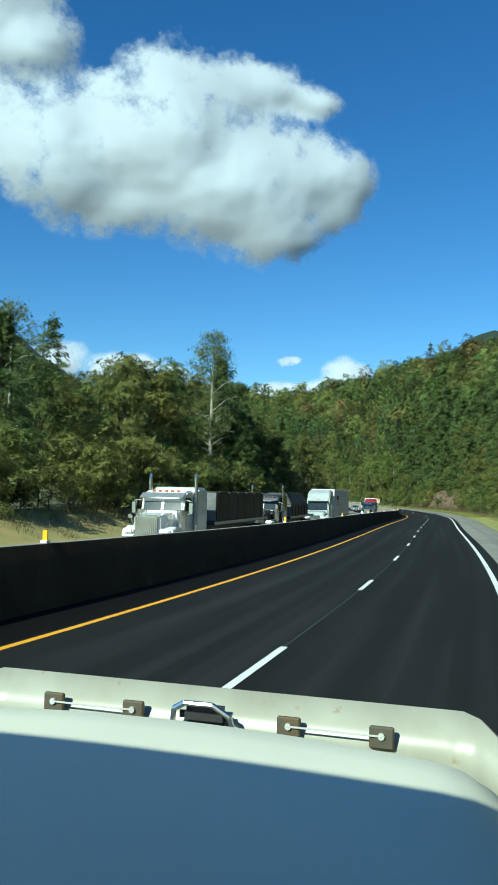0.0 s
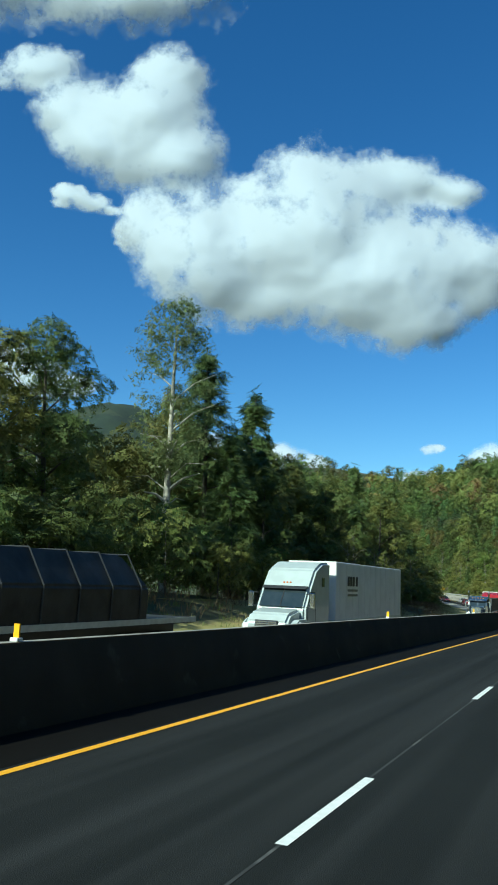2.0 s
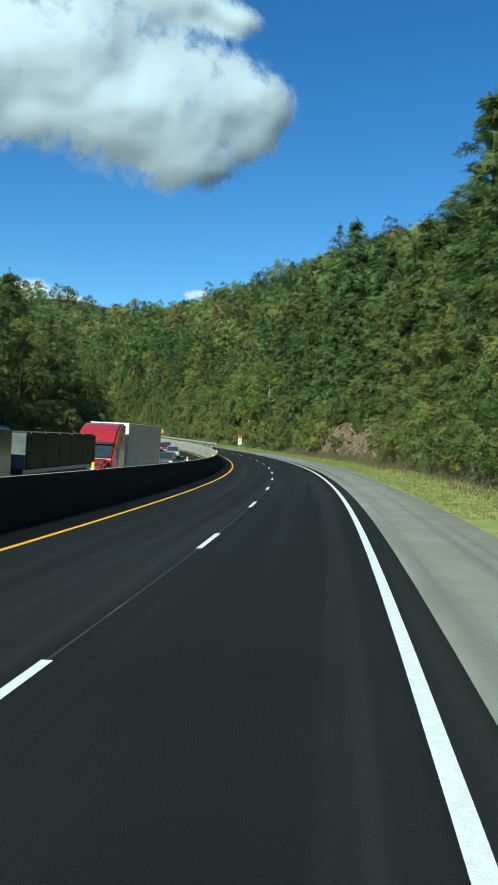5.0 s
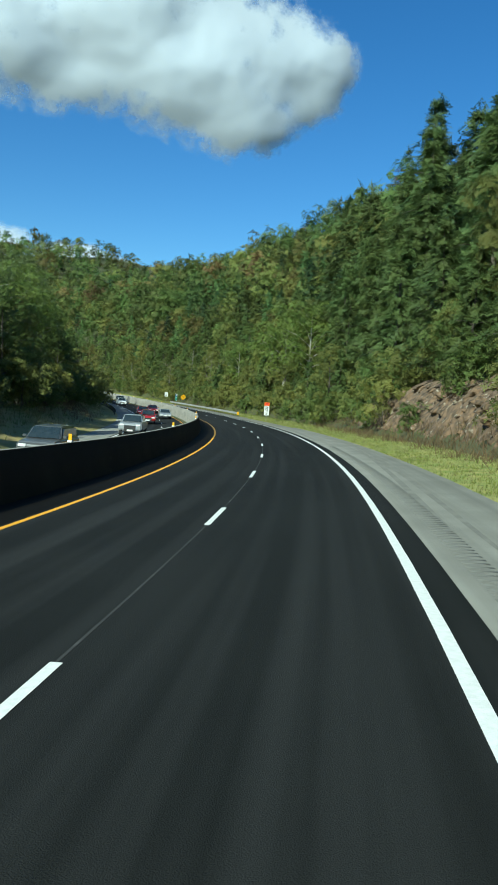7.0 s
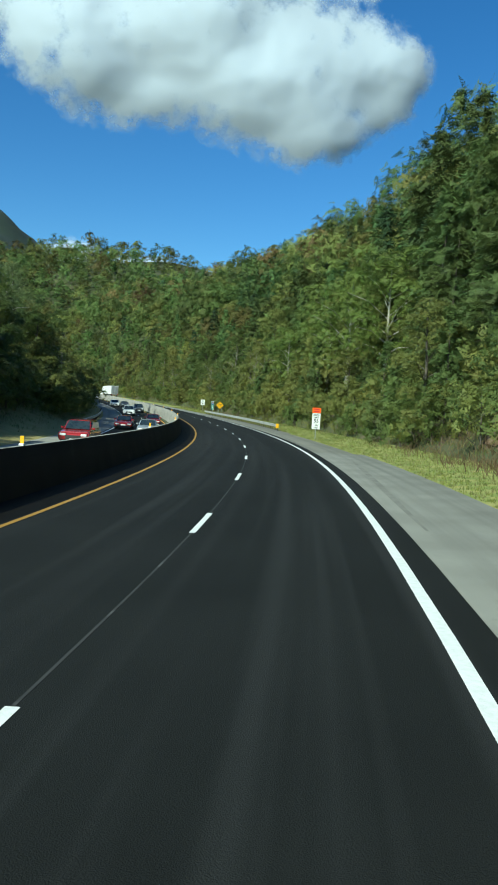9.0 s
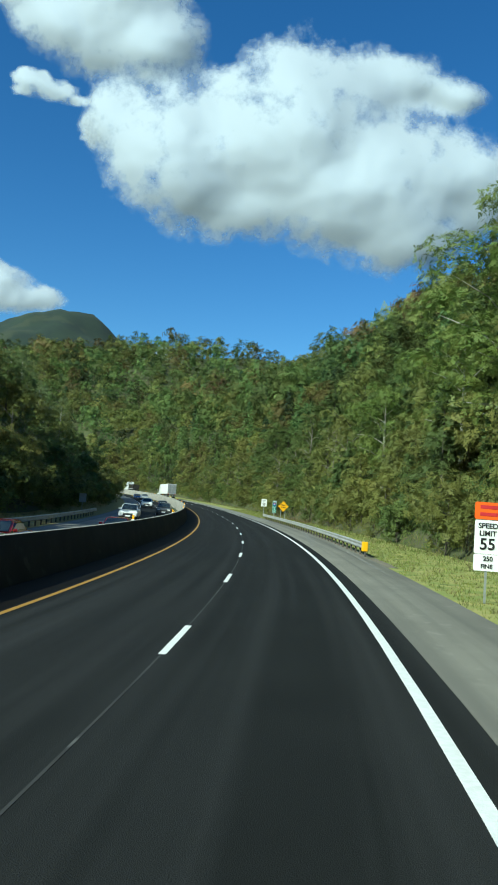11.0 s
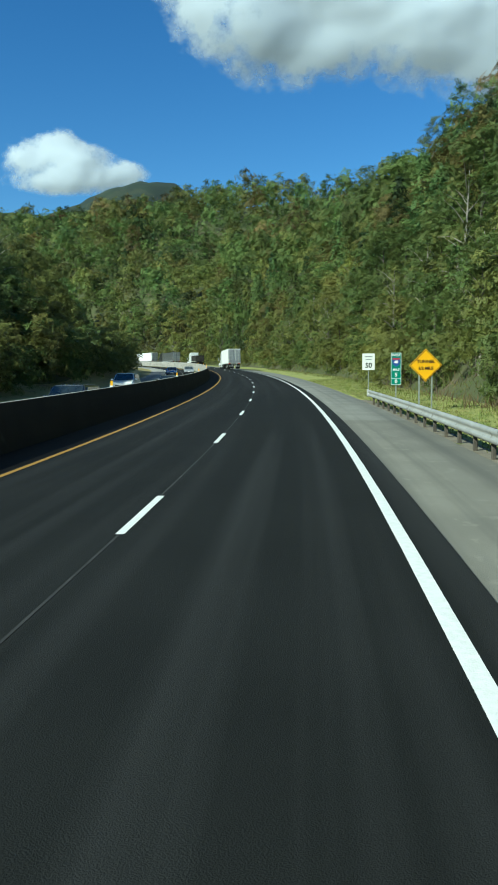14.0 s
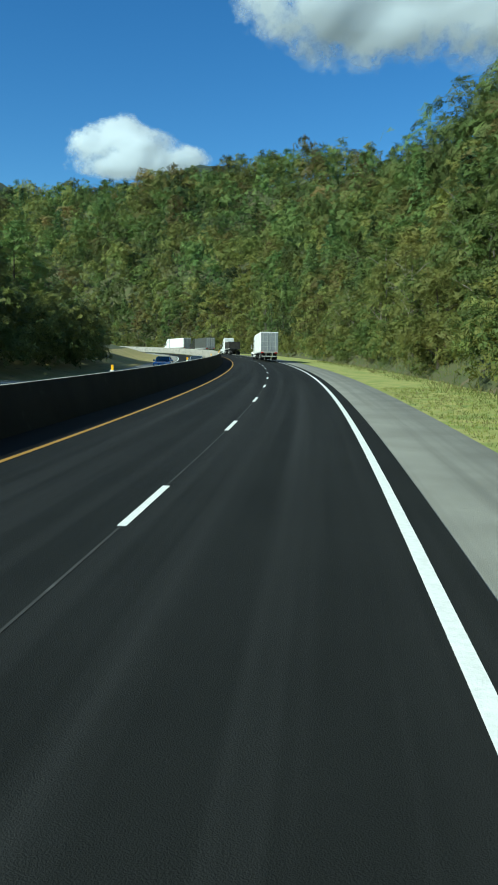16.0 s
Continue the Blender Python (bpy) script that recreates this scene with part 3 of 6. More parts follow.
def build_pale_trees():
    """Tall slender pale-stemmed trees with thin crowns."""
    rng = np.random.default_rng(77)
    pale_leaf = mat("leaf_pale", (0.125, 0.165, 0.062), 0.6, second=(0.18, 0.2, 0.085), scale=0.5, islands=0.15, through_light=0.42, cut=11.0, spec=0.22)
    shapes = []
    for seed, h, sprays in ((1, 23.6, 6800), (2, 18.0, 2600), (3, 17.0, 2300), (4, 19.0, 2600)):
        tr = broadleaf(700 + seed, h, 3.2 if seed == 1 else 2.9, 400, 0.38, 0.34)
        wisps = thin_crown(rng, h, 3.7 if seed == 1 else 3.1, sprays)
        bare = []
        for i in range(9):
            a, z = i * 2.4, h * (0.12 + 0.045 * i)
            L = rng.uniform(1.5, 3.4)
            bare.append(tube([(0, 0, z), (math.cos(a) * L * 0.5, math.sin(a) * L * 0.5, z + 0.35 * L), (math.cos(a) * L, math.sin(a) * L, z + 0.3 * L)], [0.07, 0.045, 0.015], 4))
        shapes.append((mesh_of("trunk", *joined([tr[0]] + bare), PALE_BARK, True), mesh_of("crown", *wisps, pale_leaf)))
    spots = [(104.0, -28.7, 0, 1.0), (97.0, -36.0, 1, 1.0), (52.0, -29.0, 2, 0.9), (255.0, -27.0, 3, 0.85)]
    spots += [(300 + 12.5 * i + rng.uniform(-4, 4), -28.5 - rng.uniform(0, 5), 1 + i % 3, rng.uniform(0.85, 1.0) * (1.2 if i < 6 else 1.0)) for i in range(12)]
    for s, o, k, size in spots:
        g = on_road(s, o, float(rise(np.array(s), np.array(o))) - 0.2)
        place_tree(shapes[k], pose(*g, 0, 0, rng.uniform(0, 360)) @ Matrix.Scale(size, 4), "tall slender tree with pale trunk and thin crown", "trees left of the road")


build_pale_trees()


def build_leaning_broadleaf():
    """The large bright tree that overhangs the verge beside the speed limit sign, and others of its kind on both sides."""
    bright = mat("leaf_bright", (0.13, 0.185, 0.042), 0.55, second=(0.2, 0.24, 0.06), scale=0.5, islands=0.15, through_light=0.42, cut=11.0, spec=0.3)
    tr = broadleaf(905, 17.5, 4.8, 4200, 0.5, 0.36)
    kind = (mesh_of("trunk", *tr[0], PALE_BARK, True), mesh_of("crown", *tr[1], bright))
    for s, o, size, turn in ((312.0, 14.4, 1.0, 40), (301.0, 15.8, 0.92, 170), (327.0, 15.5, 0.8, 260), (352.0, 15.2, 0.75, 300)):
        g = on_road(s, o, float(rise(np.array(s), np.array(o))) - 0.3)
        place_tree(kind, pose(*g, 0, 0, turn) @ Matrix.Scale(size, 4), "large broadleaf tree with a bright green crown over the verge", "trees right of the road")
    for s, o, size, turn in ((276.0, -29.0, 0.95, 90), (287.0, -31.0, 1.08, 10), (296.0, -28.5, 0.9, 210), (309.0, -30.0, 1.0, 130)):
        g = on_road(s, o, float(rise(np.array(s), np.array(o))) - 0.3)
        place_tree(kind, pose(*g, 0, 0, turn) @ Matrix.Scale(size, 4), "broadleaf tree with a sunlit yellow-green crown", "trees left of the road")


build_leaning_broadleaf()


def build_saplings():
    """Slender pale saplings, nearly bare, at the foot of the trees on both sides."""
    rng = np.random.default_rng(91)
    shapes = []
    for i in range(3):
        h = 6.5 + i
        tr = broadleaf(800 + i, h, 1.5, 220, 0.36, 0.35)
        twigs = []
        for j in range(12):
            a, z, L = j * 2.4, h * (0.2 + 0.055 * j), rng.uniform(0.8, 1.7)
            twigs.append(tube([(0, 0, z), (math.cos(a) * L * 0.5, math.sin(a) * L * 0.5, z + 0.5 * L), (math.cos(a) * L, math.sin(a) * L, z + 0.8 * L)], [0.035, 0.022, 0.008], 4))
        shapes.append((mesh_of("trunk", *joined([tr[0]] + twigs), GREY_BARK, True), mesh_of("crown", tr[1][0], tr[1][1], LEAF_OLIVE)))
    for i in range(22):
        s = (335 + 4.2 * i if i < 15 else 128 + 7 * (i - 15)) + rng.uniform(-1, 1)
        place_tree(shapes[i % 3], stand(s, -21.0 - rng.uniform(0, 2.5), rng.uniform(0.8, 1.2), rng, 0.1), "slender nearly bare sapling with a pale stem", "saplings left of the road")
    for i in range(26):
        s = 372 + 6.3 * i + rng.uniform(-2, 2)
        place_tree(shapes[i % 3], stand(s, 13.6 + rng.uniform(0, 3.5), rng.uniform(0.9, 1.7), rng, 0.1), "slender pale-stemmed sapling in the brush", "saplings right of the road")


build_saplings()

# woods on the hillsides: crowns joined into one mesh
def build_woods():
    rng = np.random.default_rng(11)
    kinds = []                                            # three finenesses: beside the roadside trees, up the slope, and the ridge
    for sprays, size in ((370, 1.36), (200, 1.9), (130, 2.45)):
        broad = [broadleaf(100 + i, 14 + i % 3 * 2, 5.2 + 0.5 * (i % 3), sprays, size, 0.26 if size < 1.5 else 0.1, 1.5)[1] for i in range(6)]
        pine = [conifer(200 + i, 17 + 2 * (i % 2), 3.9, sprays, size * 0.85, 0.12)[1] for i in range(4)]
        kinds.append((broad, pine))
    spots = []
    for s in np.arange(66, 1000, 7.2):
        o = 36.0 + rng.uniform(0, 3)
        while o < (120 if s < 260 else 240):
            spots.append((s + rng.uniform(-3, 3), o))
            o += rng.uniform(5.8, 8.4) * (1 + max(0, o - 70) / 75)
    for s in np.arange(420, 640, 9.0):
        o = -62.0
        while o > -115:
            spots.append((s + rng.uniform(-3, 3), o))
            o -= rng.uniform(8, 13)
    so = np.array(spots)
    ground = on_road(so[:, 0], so[:, 1], rise(so[:, 0], so[:, 1]) - 0.5)
    hue = rng.random(len(so))
    patch = wave(so[:, 0] / 30, so[:, 1] / 25, 5.0)
    for i, g in enumerate(ground):
        o = abs(so[i, 1])
        pine = hue[i] + 0.3 * patch[i] > (0.76 if o < 110 else 0.95)
        pool = kinds[0 if o < 66 else 1 if o < 120 else 2][1 if pine else 0]
        sc = 0.6 + 0.7 * rng.random() ** 1.3
        m = pose(*g, 0, 0, rng.uniform(0, 360)) @ Matrix.Diagonal((sc, sc, sc * rng.uniform(0.85, 1.2), 1))
        r = rng.random() + 0.12 * patch[i]
        add_stuff(*pool[rng.integers(0, len(pool))], m, 4 if pine else 0 if r < 0.56 else 1 if r < 0.90 else 2 if r < 0.955 else 3)
    looks = (*FAR_LEAVES, BARK, PALE_BARK, *BRUSH_LEAVES)
    for corners, name, label in ((3, "woods", "mixed hillside woods of broadleaf trees and pines turning for autumn"), (4, "trunks", "bare trunks and limbs at the edge of the woods")):
        vs, fs, ms, ts, k = [], [], [], [], 0
        for v, f, look_, tint in STUFF[corners]:
            vs.append(v), fs.append(f + k), ms.append(np.full(len(f), look_, np.int32)), ts.append(np.full(len(f), tint, np.float32))
            k += len(v)
        me = mesh_of(name, np.concatenate(vs), np.concatenate(fs), looks)
        me.polygons.foreach_set("material_index", np.concatenate(ms))
        me.attributes.new("tint", "FLOAT", "FACE").data.foreach_set("value", np.concatenate(ts))
        me.update()
        tagged(new(name, me), label, "woods", kind="stuff")


build_woods()


BRIGHT_BLADES = mat("bright_blades", (0.24, 0.29, 0.06), 0.9, second=(0.32, 0.31, 0.09), islands=0.25, through_light=0.5)


def build_tall_grass():
    """Unmown weeds between the mown verge and the trees."""
    rng = np.random.default_rng(31)
    mats = (mat("straw_weeds", (0.27, 0.23, 0.10), 0.9, second=(0.20, 0.18, 0.075), islands=0.25, through_light=0.5),
            mat("brown_weeds", (0.19, 0.125, 0.07), 0.9, second=(0.15, 0.11, 0.06), islands=0.25, through_light=0.5),
            mat("green_weeds", (0.14, 0.19, 0.05), 0.9, second=(0.18, 0.2, 0.055), islands=0.25, through_light=0.5))
    n = 5800
    right = rng.random(n) < 0.64
    s = np.where(right, rng.uniform(70, 520, n), rng.uniform(36, 420, n))
    o = np.where(right, 9.9 + 4.2 * rng.random(n) ** 0.6, -17.0 - 6.0 * rng.random(n) ** 0.7)
    g = on_road(s, o, rise(s, o) - 0.05)
    kind = np.where(wave(s / 14, o / 2, 6.0) + rng.normal(0, 0.35, n) - np.where(s > 285, 0.6, 0) + np.where(right & (s > 195) & (s < 262), 0.6, 0) > 0.25, 1, np.where(rng.random(n) < np.where(s > 285, 0.2, 0.45), 0, 2))
    b = 12
    c = np.repeat(g, b, 0) + np.column_stack([rng.normal(0, 0.32, (n * b, 2)), np.zeros(n * b)])
    h = ((0.12 + 0.5 * rng.random(n * b) ** 1.5) * np.repeat(np.where(kind == 2, 0.7, np.where(kind == 1, 1.55, 1.05)), b))[:, None]
    a = rng.uniform(0, 6.28, n * b)
    d = np.column_stack([np.cos(a), np.sin(a), np.zeros(n * b)])
    lean = np.column_stack([rng.normal(0, 0.5, (n * b, 2)), np.ones(n * b)])
    v = np.stack([c - d * 0.015, c + d * 0.015, c + lean * h * 0.6 + d * 0.03, c + lean * h], 1).reshape(-1, 3)
    me = mesh_of("tall_grass", v, np.arange(4 * n * b).reshape(-1, 4), mats)
    me.polygons.foreach_set("material_index", np.repeat(kind, b).astype(np.int32))
    tagged(new("tall_grass", me), "dry straw and brown weeds along the woods", "tall grass", kind="stuff")
    # short tufts of the mown verge
    n, b = 15000, 5
    s = rng.uniform(150, 440, n)
    low = np.where(s < 268, 7.3, np.where((s > 306) & (s < 392), 7.15, 6.85))
    o = low + (12.05 - low) * rng.random(n)
    c = np.repeat(on_road(s, o, -0.05 + 0.024 * (o - 7.5)), b, 0) + np.column_stack([rng.normal(0, 0.09, (n * b, 2)), np.zeros(n * b)])
    a = rng.uniform(0, 6.28, n * b)
    d = np.column_stack([np.cos(a), np.sin(a), np.zeros(n * b)]) * 0.016
    tip = np.column_stack([rng.normal(0, 0.05, (n * b, 2)), rng.uniform(0.05, 0.16, n * b)])
    me = mesh_of("mown_grass", np.stack([c - d, c + d, c + tip], 1).reshape(-1, 3), np.arange(3 * n * b).reshape(-1, 3), (mats[0], mats[2], BRIGHT_BLADES))
    me.polygons.foreach_set("material_index", np.repeat(rng.choice(3, n, p=(0.25, 0.3, 0.45)), b).astype(np.int32))
    tagged(new("mown_grass", me), "short mown green and yellow grass of the verge", "grass", kind="stuff")


build_tall_grass()
# ================= clouds =================
def cloud_material():
    m = bpy.data.materials.new("cloud")
    m.use_nodes = True
    n, link = m.node_tree.nodes, m.node_tree.links.new
    n.remove(n["Principled BSDF"])
    geo, rim = n.new("ShaderNodeNewGeometry"), n.new("ShaderNodeAttribute")
    rim.attribute_name = "rim"
    tex = n.new("ShaderNodeTexNoise")
    tex.inputs["Scale"].default_value, tex.inputs["Detail"].default_value, tex.inputs["Roughness"].default_value = 0.010, 9, 0.66
    link(geo.outputs["Position"], tex.inputs["Vector"])
    mid = n.new("ShaderNodeMath")
    mid.operation, mid.inputs[1].default_value = "SUBTRACT", 0.5
    link(tex.outputs["Fac"], mid.inputs[0])
    mad = n.new("ShaderNodeMath")
    mad.operation, mad.inputs[1].default_value = "MULTIPLY_ADD", 2.2
    link(mid.outputs[0], mad.inputs[0])
    link(rim.outputs["Fac"], mad.inputs[2])
    mr = n.new("ShaderNodeMapRange")
    mr.interpolation_type = "SMOOTHSTEP"
    mr.inputs["From Min"].default_value, mr.inputs["From Max"].default_value = -0.05, 1.05
    link(mad.outputs[0], mr.inputs["Value"])
    dif, tr, mx, tl, m2 = n.new("ShaderNodeBsdfDiffuse"), n.new("ShaderNodeBsdfTransparent"), n.new("ShaderNodeMixShader"), n.new("ShaderNodeBsdfTranslucent"), n.new("ShaderNodeMixShader")
    dif.inputs["Color"].default_value = tl.inputs["Color"].default_value = (0.402, 0.439, 0.507, 1)
    m2.inputs[0].default_value = 0.12
    # light scatters inside a cloud: the shading follows the surface only in part
    own, sunny, add, unit = (n.new("ShaderNodeVectorMath") for _ in range(4))
    own.operation, sunny.operation, add.operation, unit.operation = "SCALE", "SCALE", "ADD", "NORMALIZE"
    own.inputs["Scale"].default_value, sunny.inputs["Scale"].default_value = 0.67, 0.41
    swell = n.new("ShaderNodeAttribute")
    swell.attribute_name = "swell"
    link(swell.outputs["Vector"], own.inputs[0])
    sunny.inputs[0].default_value = SUN_DIR + Vector((0, 0, 0.10))
    link(own.outputs[0], add.inputs[0]), link(sunny.outputs[0], add.inputs[1]), link(add.outputs[0], unit.inputs[0])
    link(unit.outputs[0], dif.inputs["Normal"])
    link(dif.outputs[0], m2.inputs[1]), link(tl.outputs[0], m2.inputs[2])
    link(mr.outputs["Result"], mx.inputs[0]), link(tr.outputs[0], mx.inputs[1]), link(m2.outputs[0], mx.inputs[2])
    link(mx.outputs[0], n["Material Output"].inputs["Surface"])
    return m


CLOUD = cloud_material()


def fbm(x, y, z, octaves=5):
    out, amp = np.zeros(len(x)), 1.0
    for _ in range(octaves):
        out += amp * np.array([noise.noise((a, b, c)) for a, b, c in zip(x, y, z)])
        x, y, z, amp = x * 2.03 + 7.1, y * 2.03 - 3.3, z * 2.03 + 1.7, amp * 0.5
    return out


def cloud(label, eye, yaw, pitch, away, puffs, cell, seed, grain=0.12):
    """A heaped cloud, far off: puffs are (degrees right, degrees up, half width, half height, depth) about a direction."""
    face = pose(*eye, 90 + pitch, 0, yaw)
    k = away * math.tan(radians(1.0))
    p = np.array(puffs) * k
    x0, x1 = (p[:, 0] - p[:, 2]).min() - 4 * cell, (p[:, 0] + p[:, 2]).max() + 4 * cell
    y0, y1 = (p[:, 1] - p[:, 3]).min() - 4 * cell, (p[:, 1] + p[:, 3]).max() + 4 * cell
    gx, gy = np.meshgrid(np.arange(x0, x1, cell), np.arange(y0, y1, cell), indexing="ij")
    nu, nv = gx.shape
    x, y = gx.ravel(), gy.ravel()
    big = fbm(x / 260 + seed, y / 200, x * 0 + seed, 5)
    f = np.full(len(x), -1.0)
    depth = np.zeros(len(x))
    for cx, cy, rx, ry, dz in p:
        q = 1 - ((x - cx) / rx) ** 2 - ((y - cy) / ry) ** 2
        f = np.maximum(f, q) + 0.12 * np.exp(-8 * (f - q) ** 2)
        depth = np.maximum(depth, np.sqrt(np.maximum(q, 0)) * dz)
    f = f + 0.42 * big + grain * fbm(x / 75 + seed, y / 60, x * 0 + 2 * seed, 4)
    lumps = np.abs(fbm(x / 150 + seed, y / 130, x * 0 + 3 * seed, 5))
    soft = fbm(x / 420 + seed, y / 330, x * 0 + 5 * seed, 2)

    def blurred(a, r):
        a, r = a.reshape(nu, nv), max(1, int(r / cell))
        for _ in range(3):
            for ax in (0, 1):
                pad = [(r, r) if i == ax else (0, 0) for i in (0, 1)]
                cs = np.cumsum(np.pad(np.pad(a, pad, mode="edge"), [(1, 0) if i == ax else (0, 0) for i in (0, 1)]), axis=ax)
                a = (np.take(cs, range(2 * r + 1, cs.shape[ax]), ax) - np.take(cs, range(0, cs.shape[ax] - 2 * r - 1), ax)) / (2 * r + 1)
        return a.ravel()

    bulge = blurred(1.5 * depth, 40) + blurred(np.clip(f + 0.4, 0, 1.2), 25) * k * (0.7 + 1.0 * soft) + 0.34 * k * blurred(0.5 - lumps, 9)
    gu, gv = np.gradient(bulge.reshape(nu, nv), cell)
    swell = np.stack([-gu, -gv, np.ones_like(gu)], -1).reshape(-1, 3)
    swell /= np.linalg.norm(swell, axis=1)[:, None]
    bulge = bulge * 0.12
    keep = f > -0.5
    faces = grid_faces(nu, nv)
    faces = faces[keep[faces].all(1)][:, ::-1]
    used = np.unique(faces)
    remap = np.full(len(x), -1)
    remap[used] = np.arange(len(used))
    v = np.column_stack([x, y, bulge - away])[used]
    m = np.array(face)
    me = mesh_of("cloud", v @ m[:3, :3].T + m[:3, 3], remap[faces], CLOUD, True)
    att = me.attributes.new("rim", "FLOAT", "POINT")
    att.data.foreach_set("value", np.clip(f[used] * 1.1 + 0.25, -1, 2).astype(np.float32))
    att = me.attributes.new("swell", "FLOAT_VECTOR", "POINT")
    att.data.foreach_set("vector", (swell[used] @ m[:3, :3].T).astype(np.float32).ravel())
    ob = tagged(new("cloud", me), label, "cloud", kind="structure")
    return ob


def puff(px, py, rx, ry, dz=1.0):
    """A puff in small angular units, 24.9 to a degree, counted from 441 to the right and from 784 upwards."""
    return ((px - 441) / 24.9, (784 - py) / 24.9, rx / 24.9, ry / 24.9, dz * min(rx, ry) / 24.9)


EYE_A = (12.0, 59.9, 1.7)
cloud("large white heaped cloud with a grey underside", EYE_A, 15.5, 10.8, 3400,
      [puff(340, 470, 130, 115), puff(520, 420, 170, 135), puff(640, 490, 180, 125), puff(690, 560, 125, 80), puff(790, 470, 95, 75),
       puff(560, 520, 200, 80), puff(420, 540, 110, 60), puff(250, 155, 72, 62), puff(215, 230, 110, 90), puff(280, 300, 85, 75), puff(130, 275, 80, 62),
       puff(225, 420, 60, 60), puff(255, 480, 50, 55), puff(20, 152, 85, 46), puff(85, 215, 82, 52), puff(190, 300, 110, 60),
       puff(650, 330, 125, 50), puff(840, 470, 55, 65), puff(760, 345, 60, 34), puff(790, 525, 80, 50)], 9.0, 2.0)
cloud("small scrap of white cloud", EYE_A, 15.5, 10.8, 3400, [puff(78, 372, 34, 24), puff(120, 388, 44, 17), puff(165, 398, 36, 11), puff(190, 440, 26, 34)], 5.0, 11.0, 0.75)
# the three highest puffs are unseen, added as white fill for hood and ground
cloud("bank of grey and white cloud, extended out of view for fill light", EYE_A, 15.5, 10.8, 3400, [puff(140, -10, 240, 90), puff(-60, -60, 200, 120), puff(250, -90, 200, 90), puff(-180, -220, 340, 190), puff(160, -280, 330, 170), puff(420, -420, 300, 170)], 12.0, 5.0)
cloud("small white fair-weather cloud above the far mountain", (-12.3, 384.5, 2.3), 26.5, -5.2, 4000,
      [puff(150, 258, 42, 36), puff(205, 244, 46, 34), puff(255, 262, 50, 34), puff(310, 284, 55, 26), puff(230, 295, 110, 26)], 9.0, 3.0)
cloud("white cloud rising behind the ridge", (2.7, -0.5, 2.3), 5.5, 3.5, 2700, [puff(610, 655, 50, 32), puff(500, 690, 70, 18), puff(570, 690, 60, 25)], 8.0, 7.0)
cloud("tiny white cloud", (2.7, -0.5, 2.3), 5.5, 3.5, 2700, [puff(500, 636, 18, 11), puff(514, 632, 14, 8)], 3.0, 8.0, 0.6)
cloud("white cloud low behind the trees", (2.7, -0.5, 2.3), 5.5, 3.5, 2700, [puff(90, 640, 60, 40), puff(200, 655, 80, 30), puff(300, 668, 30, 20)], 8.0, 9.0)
# ================= solid shapes =================
def bm_box(x0, x1, y0, y1, z0, z1, bevel=0.02, seg=1):
    bm = bmesh.new()
    bmesh.ops.create_cube(bm, size=1)
    for v in bm.verts:
        v.co = Vector((x0 + (v.co.x + 0.5) * (x1 - x0), y0 + (v.co.y + 0.5) * (y1 - y0), z0 + (v.co.z + 0.5) * (z1 - z0)))
    if bevel:
        bmesh.ops.bevel(bm, geom=bm.edges[:], offset=bevel, segments=seg, affect="EDGES")
    return bm


def bm_side(profile, x0, x1, bevel=0.03, seg=2, taper=0.0, taper_from=None):
    """A closed side profile of (y, z) pulled across from x0 to x1; above taper_from it leans in by taper."""
    bm = bmesh.new()
    mid, half = (x0 + x1) / 2, (x1 - x0) / 2
    zmax = max(z for _, z in profile)
    rows = []
    for sx in (-1, 1):
        row = []
        for y, z in profile:
            k = 1 - (taper * max(0, z - taper_from) / (zmax - taper_from) if taper else 0)
            row.append(bm.verts.new((mid + sx * half * k, y, z)))
        rows.append(row)
    a, b = rows
    n = len(profile)
    bm.faces.new(a)
    bm.faces.new(b[::-1])
    for i in range(n):
        bm.faces.new((a[(i + 1) % n], a[i], b[i], b[(i + 1) % n]))
    bmesh.ops.recalc_face_normals(bm, faces=bm.faces[:])
    if bevel:
        bmesh.ops.bevel(bm, geom=bm.edges[:], offset=bevel, segments=seg, affect="EDGES", clamp_overlap=True)
    return bm


def bm_rod(p0, p1, r, sides=12, r1=None):
    bm = bmesh.new()
    p0, p1 = Vector(p0), Vector(p1)
    bmesh.ops.create_cone(bm, cap_ends=True, segments=sides, radius1=r, radius2=r if r1 is None else r1, depth=(p1 - p0).length)
    m = Matrix.Translation((p0 + p1) / 2) @ (p1 - p0).to_track_quat("Z", "Y").to_matrix().to_4x4()
    bmesh.ops.transform(bm, matrix=m, verts=bm.verts)
    return bm


def bm_add(*bms):
    """Joins several into the first."""
    out = bms[0]
    for b in bms[1:]:
        me = bpy.data.meshes.new("piece")
        b.to_mesh(me)
        b.free()
        out.from_mesh(me)
        bpy.data.meshes.remove(me)
    return out


def bm_plate(points, thick=0.01, axis="y"):
    """A flat plate with the outline points (x, z), thick along y."""
    bm = bmesh.new()
    f = bm.faces.new([bm.verts.new((x, 0, z)) for x, z in points])
    r = bmesh.ops.extrude_face_region(bm, geom=[f])
    bmesh.ops.translate(bm, vec=(0, thick, 0), verts=[v for v in r["geom"] if isinstance(v, bmesh.types.BMVert)])
    bmesh.ops.recalc_face_normals(bm, faces=bm.faces[:])
    return bm


